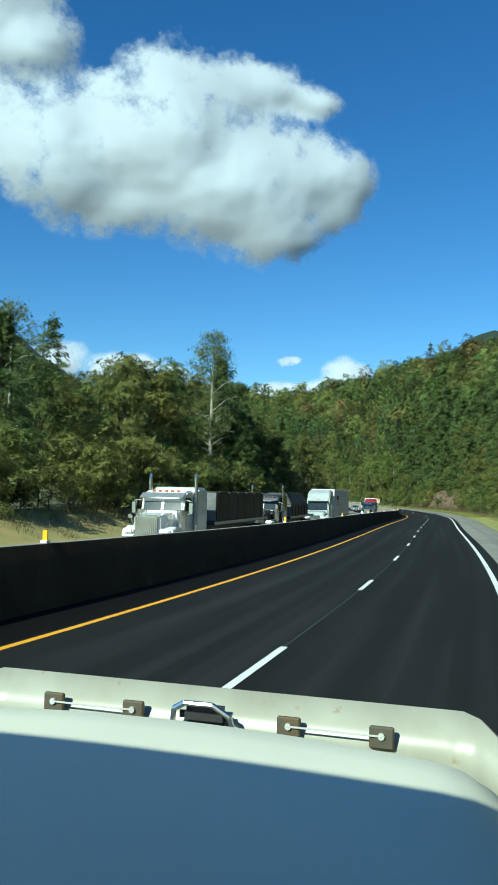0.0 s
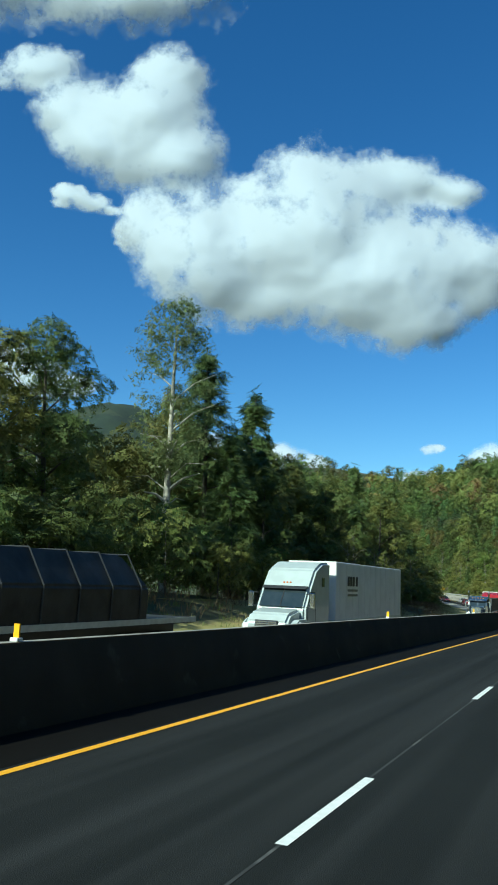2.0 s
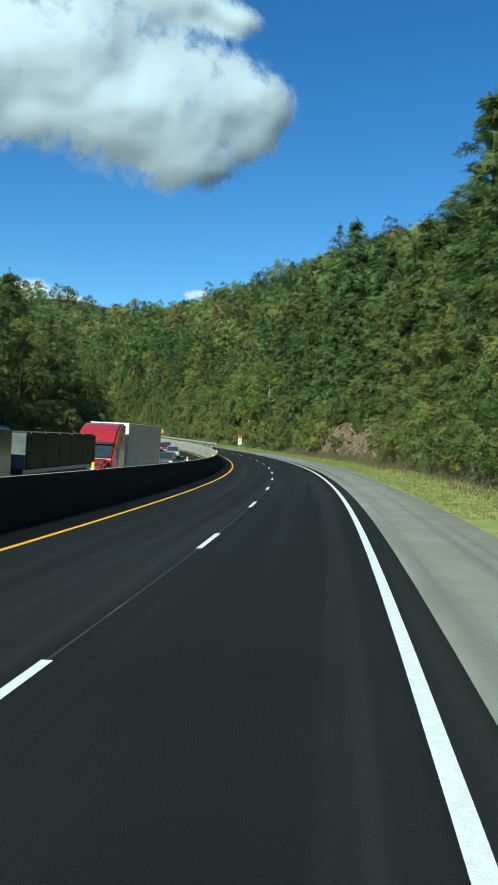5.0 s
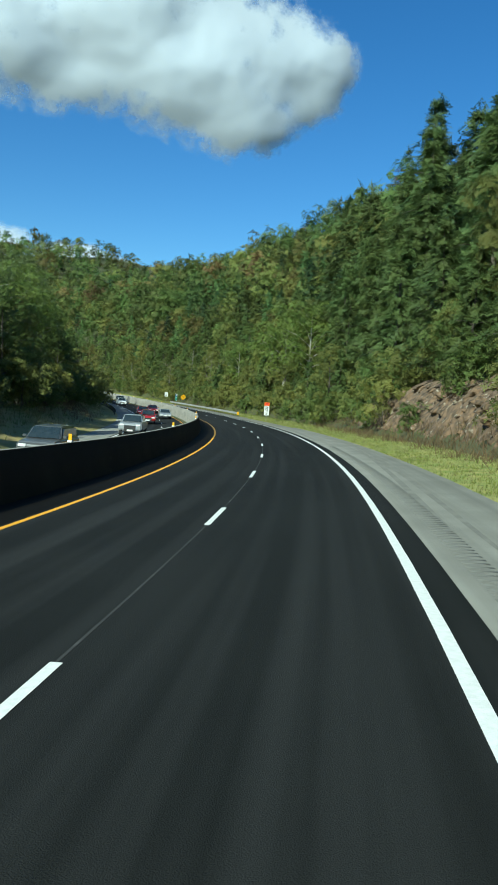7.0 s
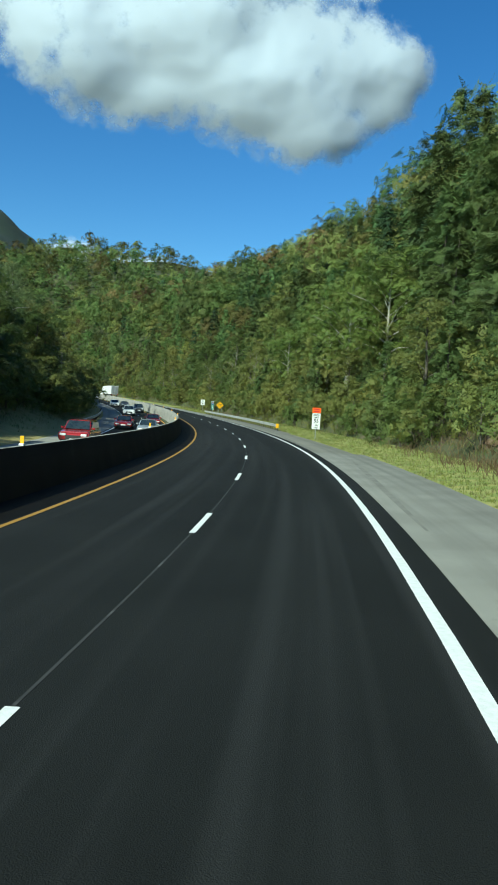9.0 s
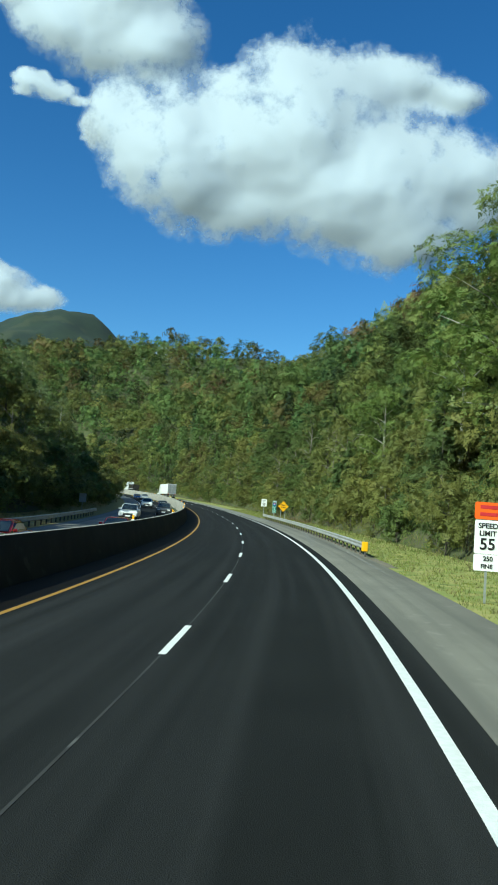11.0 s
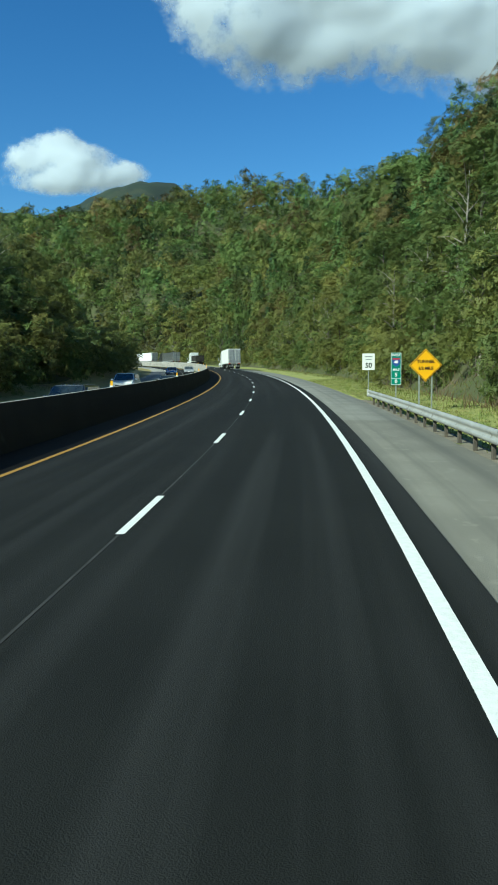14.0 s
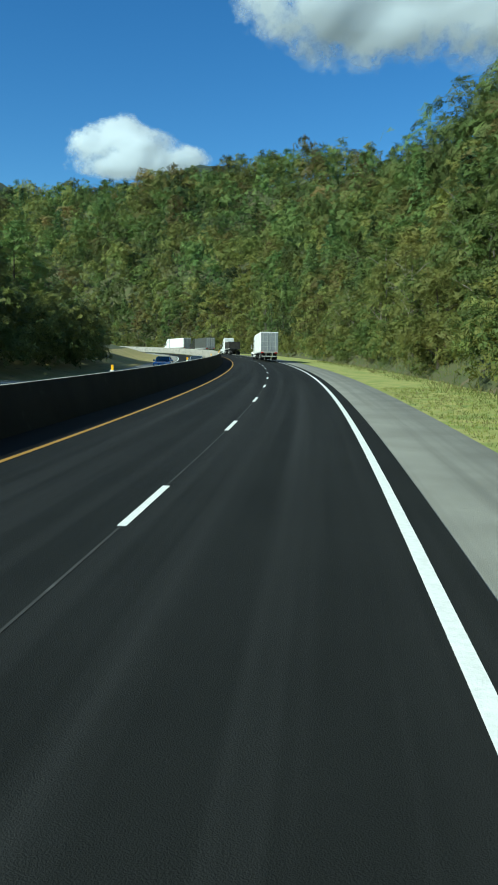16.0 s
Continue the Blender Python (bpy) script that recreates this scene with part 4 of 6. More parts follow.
def words(text, size, m, material, parent, name="lettering", bold=0.004):
    """Raised lettering in the built-in font, standing in the local xz plane and read from -y."""
    cu = bpy.data.curves.new(name, "FONT")
    cu.body, cu.size, cu.align_x, cu.align_y, cu.extrude, cu.offset = text, size, "CENTER", "CENTER", 0.004, bold
    tmp = bpy.data.objects.new(name, cu)
    me = bpy.data.meshes.new_from_object(tmp)
    bpy.data.objects.remove(tmp)
    me.transform(m @ pose(0, 0, 0, 90, 0, 0))
    return part(name, me, material, parent)


CHROME = mat("chrome", (0.74, 0.73, 0.70), 0.2, 1.0, second=(0.6, 0.59, 0.57))
STEEL = mat("galvanised_steel", (0.56, 0.57, 0.54), 0.5, 0.35, second=(0.47, 0.48, 0.45), scale=5, bump=0.1)
RUBBER = mat("rubber", (0.022, 0.022, 0.022), 0.85, second=(0.03, 0.03, 0.03))
BLACK = mat("black_metal", (0.02, 0.02, 0.021), 0.5, second=(0.03, 0.03, 0.03))
GLASS = mat("dark_glass", (0.02, 0.03, 0.035), 0.06, second=(0.03, 0.04, 0.045), spec=0.8)
WHITE_PAINT = mat("white_paint", (0.78, 0.79, 0.78), 0.3, second=(0.70, 0.71, 0.69), scale=2, coat=0.5)
TRAILER_WHITE = mat("trailer_white", (0.72, 0.72, 0.70), 0.5, second=(0.64, 0.64, 0.62), scale=1.2, spots=(0.5, 0.5, 0.48), spot_scale=1.5, spot_at=0.68)
BLACK_PAINT = mat("black_paint", (0.012, 0.013, 0.016), 0.3, second=(0.018, 0.018, 0.02), coat=0.35)
NAVY_PAINT = mat("navy_paint", (0.02, 0.045, 0.075), 0.25, second=(0.03, 0.05, 0.08), coat=0.8)
RED_PAINT = mat("red_paint", (0.32, 0.018, 0.02), 0.25, second=(0.26, 0.015, 0.018), coat=0.8)
SILVER_PAINT = mat("silver_paint", (0.42, 0.44, 0.46), 0.3, 0.4, second=(0.38, 0.40, 0.42), coat=0.7)
GREY_PAINT = mat("grey_paint", (0.12, 0.125, 0.13), 0.3, 0.3, second=(0.10, 0.105, 0.11), coat=0.7)
BLUE_PAINT = mat("blue_paint", (0.02, 0.16, 0.42), 0.25, second=(0.02, 0.13, 0.36), coat=0.8)
TARP = mat("black_tarpaulin", (0.022, 0.019, 0.016), 0.55, second=(0.045, 0.041, 0.037), scale=1.4, detail=8, bump=1.0, bump_scale=3.5, spec=0.28)
GREY_TARP = mat("grey_tarpaulin", (0.16, 0.17, 0.175), 0.4, second=(0.08, 0.085, 0.09), scale=1.1, bump=0.9, bump_scale=3)
LAMP_CLEAR = mat("lamp_clear", (0.8, 0.8, 0.78), 0.08, second=(0.7, 0.7, 0.7), coat=1.0)
LAMP_RED = mat("lamp_red", (0.45, 0.015, 0.012), 0.15, coat=1.0)
LAMP_AMBER = mat("lamp_amber", (0.5, 0.13, 0.02), 0.15, coat=1.0)
SIGN_WHITE = mat("sign_white", (0.80, 0.80, 0.79), 0.4, second=(0.74, 0.74, 0.73), scale=3)
SIGN_ORANGE = mat("sign_orange", (0.85, 0.12, 0.015), 0.4, second=(0.78, 0.11, 0.015), scale=3)
SIGN_YELLOW = mat("sign_yellow", (0.82, 0.42, 0.01), 0.4, second=(0.76, 0.38, 0.01), scale=3)
SIGN_GREEN = mat("sign_green", (0.01, 0.21, 0.14), 0.4, second=(0.01, 0.18, 0.12), scale=3)
SIGN_BLUE = mat("sign_blue", (0.03, 0.08, 0.32), 0.4)
SIGN_RED = mat("sign_red", (0.5, 0.03, 0.04), 0.4)
SIGN_BLACK = mat("sign_black", (0.012, 0.012, 0.012), 0.5)
POST = mat("grey_post", (0.38, 0.40, 0.38), 0.5, 0.5, second=(0.30, 0.32, 0.30), scale=6)
DULL_GREY = mat("bare_aluminium", (0.40, 0.41, 0.42), 0.5, 0.7, second=(0.34, 0.35, 0.36), scale=4)
CREAM = mat("aged_white_hood", (0.72, 0.71, 0.57), 0.5, second=(0.66, 0.65, 0.53), scale=1.3, spec=0.25,
            spots=(0.50, 0.46, 0.36), spot_scale=22, spot_at=0.73)
PUTTY = mat("weathered_plastic", (0.35, 0.35, 0.29), 0.35, second=(0.29, 0.285, 0.23), scale=6, spots=(0.28, 0.22, 0.14), spot_scale=30, spot_at=0.66)
RUSTY = mat("rusty_bracket", (0.09, 0.088, 0.07), 0.6, 0.5, second=(0.12, 0.085, 0.05), scale=25)


def wheel_mesh(r, w):
    """Tyre and rim about the local x axis."""
    tyre = bmesh.new()
    n, prof = 20, [(-w / 2, r * 0.62), (-w / 2, r * 0.93), (-w * 0.38, r), (w * 0.38, r), (w / 2, r * 0.93), (w / 2, r * 0.62)]
    rings = [[tyre.verts.new((x, math.cos(6.2832 * i / n) * q, math.sin(6.2832 * i / n) * q)) for i in range(n)] for x, q in prof]
    for a, b in zip(rings, rings[1:]):
        for i in range(n):
            tyre.faces.new((a[i], a[(i + 1) % n], b[(i + 1) % n], b[i]))
    bmesh.ops.recalc_face_normals(tyre, faces=tyre.faces[:])
    rim = bm_add(bm_rod((-w * 0.42, 0, 0), (w * 0.42, 0, 0), r * 0.63, 20), bm_rod((-w * 0.5, 0, 0), (w * 0.5, 0, 0), r * 0.22, 10))
    out = []
    for nm, b, m in (("tyre", tyre, RUBBER), ("rim", rim, STEEL)):
        me = bpy.data.meshes.new(nm)
        b.to_mesh(me)
        b.free()
        me.materials.append(m)
        out.append(me)
    return out


TRUCK_WHEEL, CAR_WHEEL = wheel_mesh(0.51, 0.3), wheel_mesh(0.345, 0.22)


def wheel(parent, x, y, kind, r):
    t = part("wheel", kind[0], None, parent)
    t.location = (x, y, r)
    part("rim", kind[1], None, t)


def road_tractor(paint, label, m, aero=False):
    """A heavy road tractor: its front at y = 0, looking along +y."""
    t = thing("semi_truck", label, "truck", "oncoming trucks", m)
    part("chassis", bm_add(bm_box(-0.45, 0.45, -7.6, -0.6, 0.6, 0.95), bm_box(-1.0, 1.0, -6.9, -5.6, 0.95, 1.1)), BLACK, t)
    part("bumper", bm_side([(0, 0.38), (0.0, 0.72), (-0.3, 0.78), (-0.3, 0.36)], -1.2, 1.2, 0.05), CHROME if not aero else paint, t, "chrome front bumper" if not aero else "")
    if aero:
        part("hood", bm_side([(-0.1, 0.7), (-0.05, 1.15), (-0.5, 1.55), (-1.75, 1.75), (-1.75, 0.7)], -0.98, 0.98, 0.12, 3), paint, t)
        part("cab", bm_side([(-1.7, 0.7), (-1.7, 1.75), (-2.35, 2.7), (-3.1, 3.55), (-4.0, 3.9), (-5.2, 3.95), (-5.2, 0.7)], -1.22, 1.22, 0.12, 3), paint, t)
        part("windscreen", bm_side([(-1.66, 1.82), (-2.27, 2.66), (-2.40, 2.60), (-1.80, 1.78)], -1.04, 1.04, 0.0), GLASS, t)
        part("screen_post", bm_rod((0, -1.655, 1.80), (0, -2.27, 2.655), 0.025, 6), BLACK, t)
        for i in range(3):
            part("roof_light", bm_box(-0.16 + 0.16 * i - 0.05, -0.16 + 0.16 * i + 0.05, -2.66, -2.5, 2.86, 2.95, 0.02), LAMP_AMBER, t)
        part("visor", bm_side([(-2.05, 2.62), (-2.32, 2.76), (-2.5, 2.72), (-2.4, 2.62)], -1.1, 1.1, 0.01), BLACK, t)
        part("radiator", bm_box(-0.54, 0.54, -0.14, -0.045, 0.74, 1.24, 0.02), BLACK, t)
        part("grille", bm_add(*[bm_box(-0.5, 0.5, -0.10, -0.02, 0.78 + 0.09 * i, 0.83 + 0.09 * i, 0.01) for i in range(5)]), CHROME, t)
        for sx in (-1, 1):
            part("fender", bm_side([(-0.15, 0.6), (-0.12, 1.05), (-0.55, 1.28), (-1.7, 1.3), (-1.8, 0.9)], sx * 1.22 - 0.22, sx * 1.22 + 0.2 - 0.2 * (sx > 0), 0.08), paint, t)
            part("headlight", bm_box(sx * 0.95 - 0.2, sx * 0.95 + 0.2, -0.3, -0.08, 0.82, 1.08, 0.05), LAMP_CLEAR, t)
            part("side_window", bm_box(sx * 1.225 - 0.01, sx * 1.225 + 0.01, -3.0, -2.2, 1.85, 2.5, 0.0), GLASS, t)
            part("sleeper_window", bm_box(sx * 1.225 - 0.01, sx * 1.225 + 0.01, -4.35, -3.95, 2.75, 3.2, 0.008), GLASS, t)
            part("door_seam", bm_add(bm_box(sx * 1.222 - 0.006, sx * 1.222 + 0.006, -3.14, -3.12, 0.85, 2.6, 0.0), bm_box(sx * 1.222 - 0.006, sx * 1.222 + 0.006, -2.06, -2.04, 0.85, 1.85, 0.0)), BLACK, t)
            part("side_step", bm_box(sx * 1.1 - 0.14, sx * 1.1 + 0.14, -5.1, -2.0, 0.42, 0.72, 0.04), paint, t)
            mir = part("mirror", bm_box(sx * 1.52 - 0.12, sx * 1.52 + 0.12, -1.85, -1.72, 1.75, 2.45, 0.03), CHROME, t)
            for za in (2.4, 1.8):
                part("mirror_arm", bm_rod((sx * 1.2, -1.9, za), (sx * 1.5, -1.8, za), 0.025, 6), BLACK, mir)
    else:
        part("hood", bm_side([(-0.25, 0.85), (-0.22, 1.78), (-2.15, 1.95), (-2.15, 0.85)], -0.62, 0.62, 0.08, 3), paint, t)
        part("grille", bm_add(bm_box(-0.56, 0.56, -0.24, -0.14, 0.78, 1.84, 0.05, 2), *[bm_box(-0.46 + 0.092 * i, -0.42 + 0.092 * i, -0.16, -0.11, 0.85, 1.74, 0.0) for i in range(11)]), CHROME, t, "tall chrome radiator grille")
        part("cab", bm_side([(-2.1, 0.85), (-2.1, 1.95), (-2.35, 2.75), (-2.75, 2.92), (-3.7, 2.98), (-3.7, 0.85)], -1.05, 1.05, 0.08, 3), paint, t)
        part("sleeper", bm_side([(-3.72, 0.85), (-3.72, 3.02), (-4.1, 3.12), (-5.5, 3.12), (-5.5, 0.85)], -1.2, 1.2, 0.14, 3), paint, t)
        part("visor", bm_side([(-1.95, 2.62), (-2.4, 2.84), (-2.45, 2.78), (-1.98, 2.56)], -1.08, 1.08, 0.01), CHROME, t, "chrome sun visor")
        for sx in (-1, 1):
            part("windscreen", bm_side([(-2.10, 2.02), (-2.32, 2.62), (-2.38, 2.60), (-2.16, 2.0)], sx * 0.5 - 0.44, sx * 0.5 + 0.44, 0.0), GLASS, t)
            part("fender", bm_side([(-0.2, 0.85), (-0.35, 1.18), (-0.9, 1.32), (-1.5, 1.25), (-1.9, 0.8), (-1.6, 0.85), (-1.1, 1.12), (-0.6, 1.05)], sx * 0.9 - 0.3, sx * 0.9 + 0.3, 0.04), paint, t)
            part("headlight", bm_box(sx * 0.86 - 0.24, sx * 0.86 + 0.24, -0.35, -0.12, 1.0, 1.24, 0.06, 2), LAMP_CLEAR, t)
            part("air_cleaner", bm_rod((sx * 0.98, -2.05, 1.15), (sx * 0.98, -2.05, 2.05), 0.21, 16), CHROME, t, "polished air cleaner canister")
            stack = part("exhaust_pipe", bm_add(bm_rod((sx * 1.17, -3.62, 1.0), (sx * 1.17, -3.62, 3.55), 0.085, 12), bm_rod((sx * 1.17, -3.62, 3.53), (sx * 1.17, -3.70, 3.72), 0.085, 12)), CHROME, t, "chrome exhaust stack with curved tip")
            part("heat_shield", bm_rod((sx * 1.17, -3.62, 1.3), (sx * 1.17, -3.62, 2.4), 0.11, 12), STEEL, stack)
            part("side_window", bm_box(sx * 1.055 - 0.01, sx * 1.055 + 0.01, -3.3, -2.45, 1.98, 2.6, 0.0), GLASS, t)
            mir = part("mirror", bm_box(sx * 1.42 - 0.1, sx * 1.42 + 0.1, -2.2, -2.12, 1.85, 2.4, 0.02), CHROME, t)
            for za, zb in ((2.5, 2.45), (1.8, 1.85)):
                part("mirror_arm", bm_rod((sx * 1.05, -2.3, za), (sx * 1.42, -2.18, zb), 0.02, 6), STEEL, mir)
            part("fuel_tank", bm_rod((sx * 0.95, -5.2, 0.72), (sx * 0.95, -2.6, 0.72), 0.31, 16), CHROME, t)
            part("fender_mirror", bm_add(bm_rod((sx * 0.75, -0.7, 1.25), (sx * 0.95, -0.6, 1.72), 0.015, 6), bm_rod((sx * 0.95, -0.62, 1.75), (sx * 0.95, -0.56, 1.75), 0.1, 10)), CHROME, t)
        for i in range(5):
            part("roof_light", bm_box(-0.62 + 0.31 * i - 0.06, -0.62 + 0.31 * i + 0.06, -2.72, -2.58, 2.86, 2.96, 0.02), LAMP_AMBER, t)
    for y, xs in ((-1.1, (1.05,)), (-5.75, (0.75, 1.08)), (-7.05, (0.75, 1.08))):
        for x in xs:
            for sx in (-1, 1):
                wheel(t, sx * x, y, TRUCK_WHEEL, 0.51)
    return t


def box_trailer(label, m, length=13.8, paint=None, top=4.1, ahead=False):
    """A closed semi-trailer: its front at y = 0, the body running back."""
    paint = paint or TRAILER_WHITE
    t = thing("box_trailer", label, "trailer", "trailers", m)
    L = length
    part("body", bm_box(-1.3, 1.3, -L, 0, 1.15, top, 0.04), paint, t)
    part("floor_rail", bm_add(bm_box(-1.31, 1.31, -L - 0.01, 0.01, 1.05, 1.2, 0.01)), STEEL, t)
    for sx in (-1, 1):
        for i in range(int(L / 1.15)):
            part("side_post", bm_box(sx * 1.3 - 0.012, sx * 1.3 + 0.012, -0.6 - 1.15 * i - 0.03, -0.6 - 1.15 * i + 0.03, 1.25, top - 0.1, 0.0), paint, t)
        part("landing_leg", bm_box(sx * 0.8 - 0.08, sx * 0.8 + 0.08, -2.7, -2.5, 0.15, 1.1, 0.01), BLACK, t)
        door = part("rear_door", bm_box(sx * 0.64 - 0.6, sx * 0.64 + 0.6, -L - 0.05, -L - 0.005, 1.25, top - 0.1, 0.01), DULL_GREY if ahead else paint, t, "grey metal rear door" if ahead else "")
        for q in (0.25, 0.9):
            part("lock_rod", bm_rod((sx * q, -L - 0.08, 1.3), (sx * q, -L - 0.08, top - 0.15), 0.025, 6), STEEL, door)
        for z in (1.9, 2.6, 3.3):
            part("hinge_band", bm_box(sx * 0.64 - 0.6, sx * 0.64 + 0.6, -L - 0.07, -L - 0.05, z, z + 0.06, 0.0), STEEL, door)
        part("tail_light", bm_box(sx * 1.0 - 0.2, sx * 1.0 + 0.2, -L - 0.06, -L + 0.02, 0.95, 1.1, 0.02), LAMP_RED, t)
    part("rear_guard", bm_add(bm_box(-1.1, 1.1, -L - 0.02, -L + 0.08, 0.45, 0.56, 0.01), bm_box(-0.5, -0.42, -L, -L + 0.08, 0.5, 1.1, 0), bm_box(0.42, 0.5, -L, -L + 0.08, 0.5, 1.1, 0)), STEEL, t)
    for y in (-L + 1.4, -L + 2.7):
        for x in (0.75, 1.1):
            for sx in (-1, 1):
                wheel(t, sx * x, y, TRUCK_WHEEL, 0.51)
    return t


def flatbed(label, m, load_label, tarp, pitched, length=13.0):
    """A flat trailer, and the covered load that lies on it."""
    t = thing("flatbed_trailer", label, "trailer", "trailers", m)
    L = length
    part("deck", bm_box(-1.28, 1.28, -L, 0, 1.25, 1.42, 0.02), BLACK, t)
    part("side_rail", bm_add(bm_box(-1.33, -1.28, -L, 0, 1.28, 1.44, 0.0), bm_box(1.28, 1.33, -L, 0, 1.28, 1.44, 0.0)), STEEL, t)
    part("beam", bm_add(bm_box(-0.5, -0.38, -L, -0.2, 0.85, 1.25, 0.0), bm_box(0.38, 0.5, -L, -0.2, 0.85, 1.25, 0.0)), BLACK, t)
    for y in (-L + 1.3, -L + 2.7):
        for x in (0.75, 1.1):
            for sx in (-1, 1):
                wheel(t, sx * x, y, TRUCK_WHEEL, 0.51)
    ld = thing("covered_load", load_label, "load", "", m)
    z0, z1 = 1.43, 3.0
    y1 = -0.5
    y0 = -L + (3.0 if pitched else 1.0)
    if pitched:
        bm = bmesh.new()
        cs = [bm.verts.new(c) for c in ((-1.25, y0, z0), (1.25, y0, z0), (1.25, y1, z0), (-1.25, y1, z0), (-1.27, y0, 2.35), (1.27, y0, 2.35), (1.27, y1, 2.35), (-1.27, y1, 2.35),
                                        (-0.7, y0 + 0.8, z1 + 0.25), (0.7, y0 + 0.8, z1 + 0.25), (0.75, y1 - 0.35, z1 + 0.25), (-0.75, y1 - 0.35, z1 + 0.25))]
        for q in ((0, 1, 5, 4), (1, 2, 6, 5), (2, 3, 7, 6), (3, 0, 4, 7), (4, 5, 9, 8), (5, 6, 10, 9), (6, 7, 11, 10), (7, 4, 8, 11), (8, 9, 10, 11)):
            bm.faces.new([cs[i] for i in q])
        bmesh.ops.recalc_face_normals(bm, faces=bm.faces[:])
        bmesh.ops.bevel(bm, geom=bm.edges[:], offset=0.06, segments=2, affect="EDGES")
        part("tarpaulin", bm, tarp, ld)
        part("front_cover", bm_box(-1.24, 1.24, y1 - 0.02, y1 + 0.04, z0, 2.33, 0.02), GREY_TARP, ld, "grey wrinkled tarpaulin front")
    else:
        part("tarpaulin", bm_box(-1.26, 1.26, y0, y1, z0, z1, 0.07, 2), tarp, ld)
        part("front_cover", bm_box(-1.22, 1.22, y1 - 0.02, y1 + 0.04, z0 + 0.02, z1 - 0.05, 0.02), GREY_TARP, ld, "grey wrinkled tarpaulin front")
    n = 6
    for i in range(n):
        y = y0 + 0.5 + (y1 - y0 - 1.0) * i / (n - 1)
        if pitched:
            part("strap", bm_add(
                bm_rod((1.28, y, z0), (1.29, y, 2.36), 0.025, 4), bm_rod((1.29, y, 2.36), (0.75, y, z1 + 0.27), 0.025, 4), bm_rod((-0.75, y, z1 + 0.27), (0.75, y, z1 + 0.27), 0.025, 4),
                bm_rod((-1.29, y, 2.36), (-0.75, y, z1 + 0.27), 0.025, 4), bm_rod((-1.28, y, z0), (-1.29, y, 2.36), 0.025, 4)), BLACK, ld)
        else:
            part("strap", bm_box(-1.28, 1.28, y, y + 0.06, z0, z1 + 0.015, 0.0), BLACK, ld)
    return t


def car(paint, label, m, style="sedan", group="oncoming cars"):
    """A passenger car with its nose at y = 0, looking along +y."""
    t = thing("car" if style != "pickup" else "pickup_truck", label, "car" if style != "pickup" else "pickup truck", group, m)
    if style == "sedan":
        L, W, lower, upper = 4.7, 1.8, [(0, 0.35), (0.0, 0.62), (-0.25, 0.78), (-1.25, 0.93), (-4.0, 1.0), (-4.62, 0.95), (-4.7, 0.6), (-4.62, 0.33)], [(-1.2, 0.92), (-2.05, 1.42), (-3.1, 1.46), (-4.05, 0.99)]
        ws, rear = [(-1.24, 0.97), (-2.02, 1.41)], [(-3.16, 1.44), (-4.0, 1.02)]
    elif style == "suv":
        L, W, lower, upper = 4.85, 1.92, [(0, 0.42), (0.0, 0.85), (-0.2, 1.0), (-1.3, 1.12), (-4.7, 1.15), (-4.85, 0.8), (-4.8, 0.4)], [(-1.2, 1.1), (-1.95, 1.72), (-4.3, 1.76), (-4.75, 1.13)]
        ws, rear = [(-1.25, 1.16), (-1.93, 1.69)], [(-4.36, 1.70), (-4.72, 1.2)]
    else:
        L, W, lower, upper = 5.7, 2.0, [(0, 0.5), (0.0, 1.0), (-0.15, 1.12), (-1.6, 1.2), (-5.6, 1.2), (-5.7, 0.9), (-5.65, 0.5)], [(-1.55, 1.18), (-2.2, 1.82), (-3.6, 1.85), (-3.9, 1.19)]
        ws, rear = [(-1.6, 1.24), (-2.17, 1.78)], [(-3.65, 1.78), (-3.88, 1.26)]
    r, kind = (0.345, CAR_WHEEL)
    part("body", bm_side(lower, -W / 2, W / 2, 0.09, 3), paint, t)
    part("cabin", bm_side(upper, -W / 2 + 0.06, W / 2 - 0.06, 0.05, 2, 0.22, upper[0][1]), paint, t)
    def pane(nm, a, b, off):
        (ya, za), (yb, zb) = a, b
        return part(nm, bm_side([(ya + off, za), (yb + off, zb), (yb, zb - 0.03), (ya, za - 0.03)], -W / 2 + 0.16, W / 2 - 0.16, 0.0, 1, 0.16, min(za, zb) - 0.04), GLASS, t)
    pane("windscreen", ws[0], ws[1], 0.035)
    pane("rear_window", rear[0], rear[1], -0.035)
    zt, zb = upper[1][1] - 0.1, upper[0][1] + 0.04
    for sx in (-1, 1):
        x = sx * (W / 2 - 0.13)
        part("side_window", bm_side([(upper[0][0] - 0.35, zb), (upper[1][0] - 0.1, zt), (upper[2][0], zt), (upper[3][0] + 0.35, zb)], x - 0.03 if sx < 0 else x - 0.06, x + 0.06 if sx < 0 else x + 0.03, 0.0), GLASS, t)
        part("headlight", bm_box(sx * (W / 2 - 0.3) - 0.2, sx * (W / 2 - 0.3) + 0.2, -0.22, 0.015, lower[1][1] - 0.14, lower[1][1] + 0.03, 0.03, 2), LAMP_CLEAR, t)
        part("tail_light", bm_box(sx * (W / 2 - 0.2) - 0.14, sx * (W / 2 - 0.2) + 0.14, -L + 0.0, -L + 0.2, 0.75, 0.95, 0.02), LAMP_RED, t)
        part("mirror", bm_box(sx * (W / 2 + 0.06) - 0.1, sx * (W / 2 + 0.06) + 0.1, upper[0][0] - 0.45, upper[0][0] - 0.28, zb, zb + 0.14, 0.03), paint, t)
        for y in (-0.95, -L + 1.05):
            wheel(t, sx * (W / 2 - 0.1), y, kind, r)
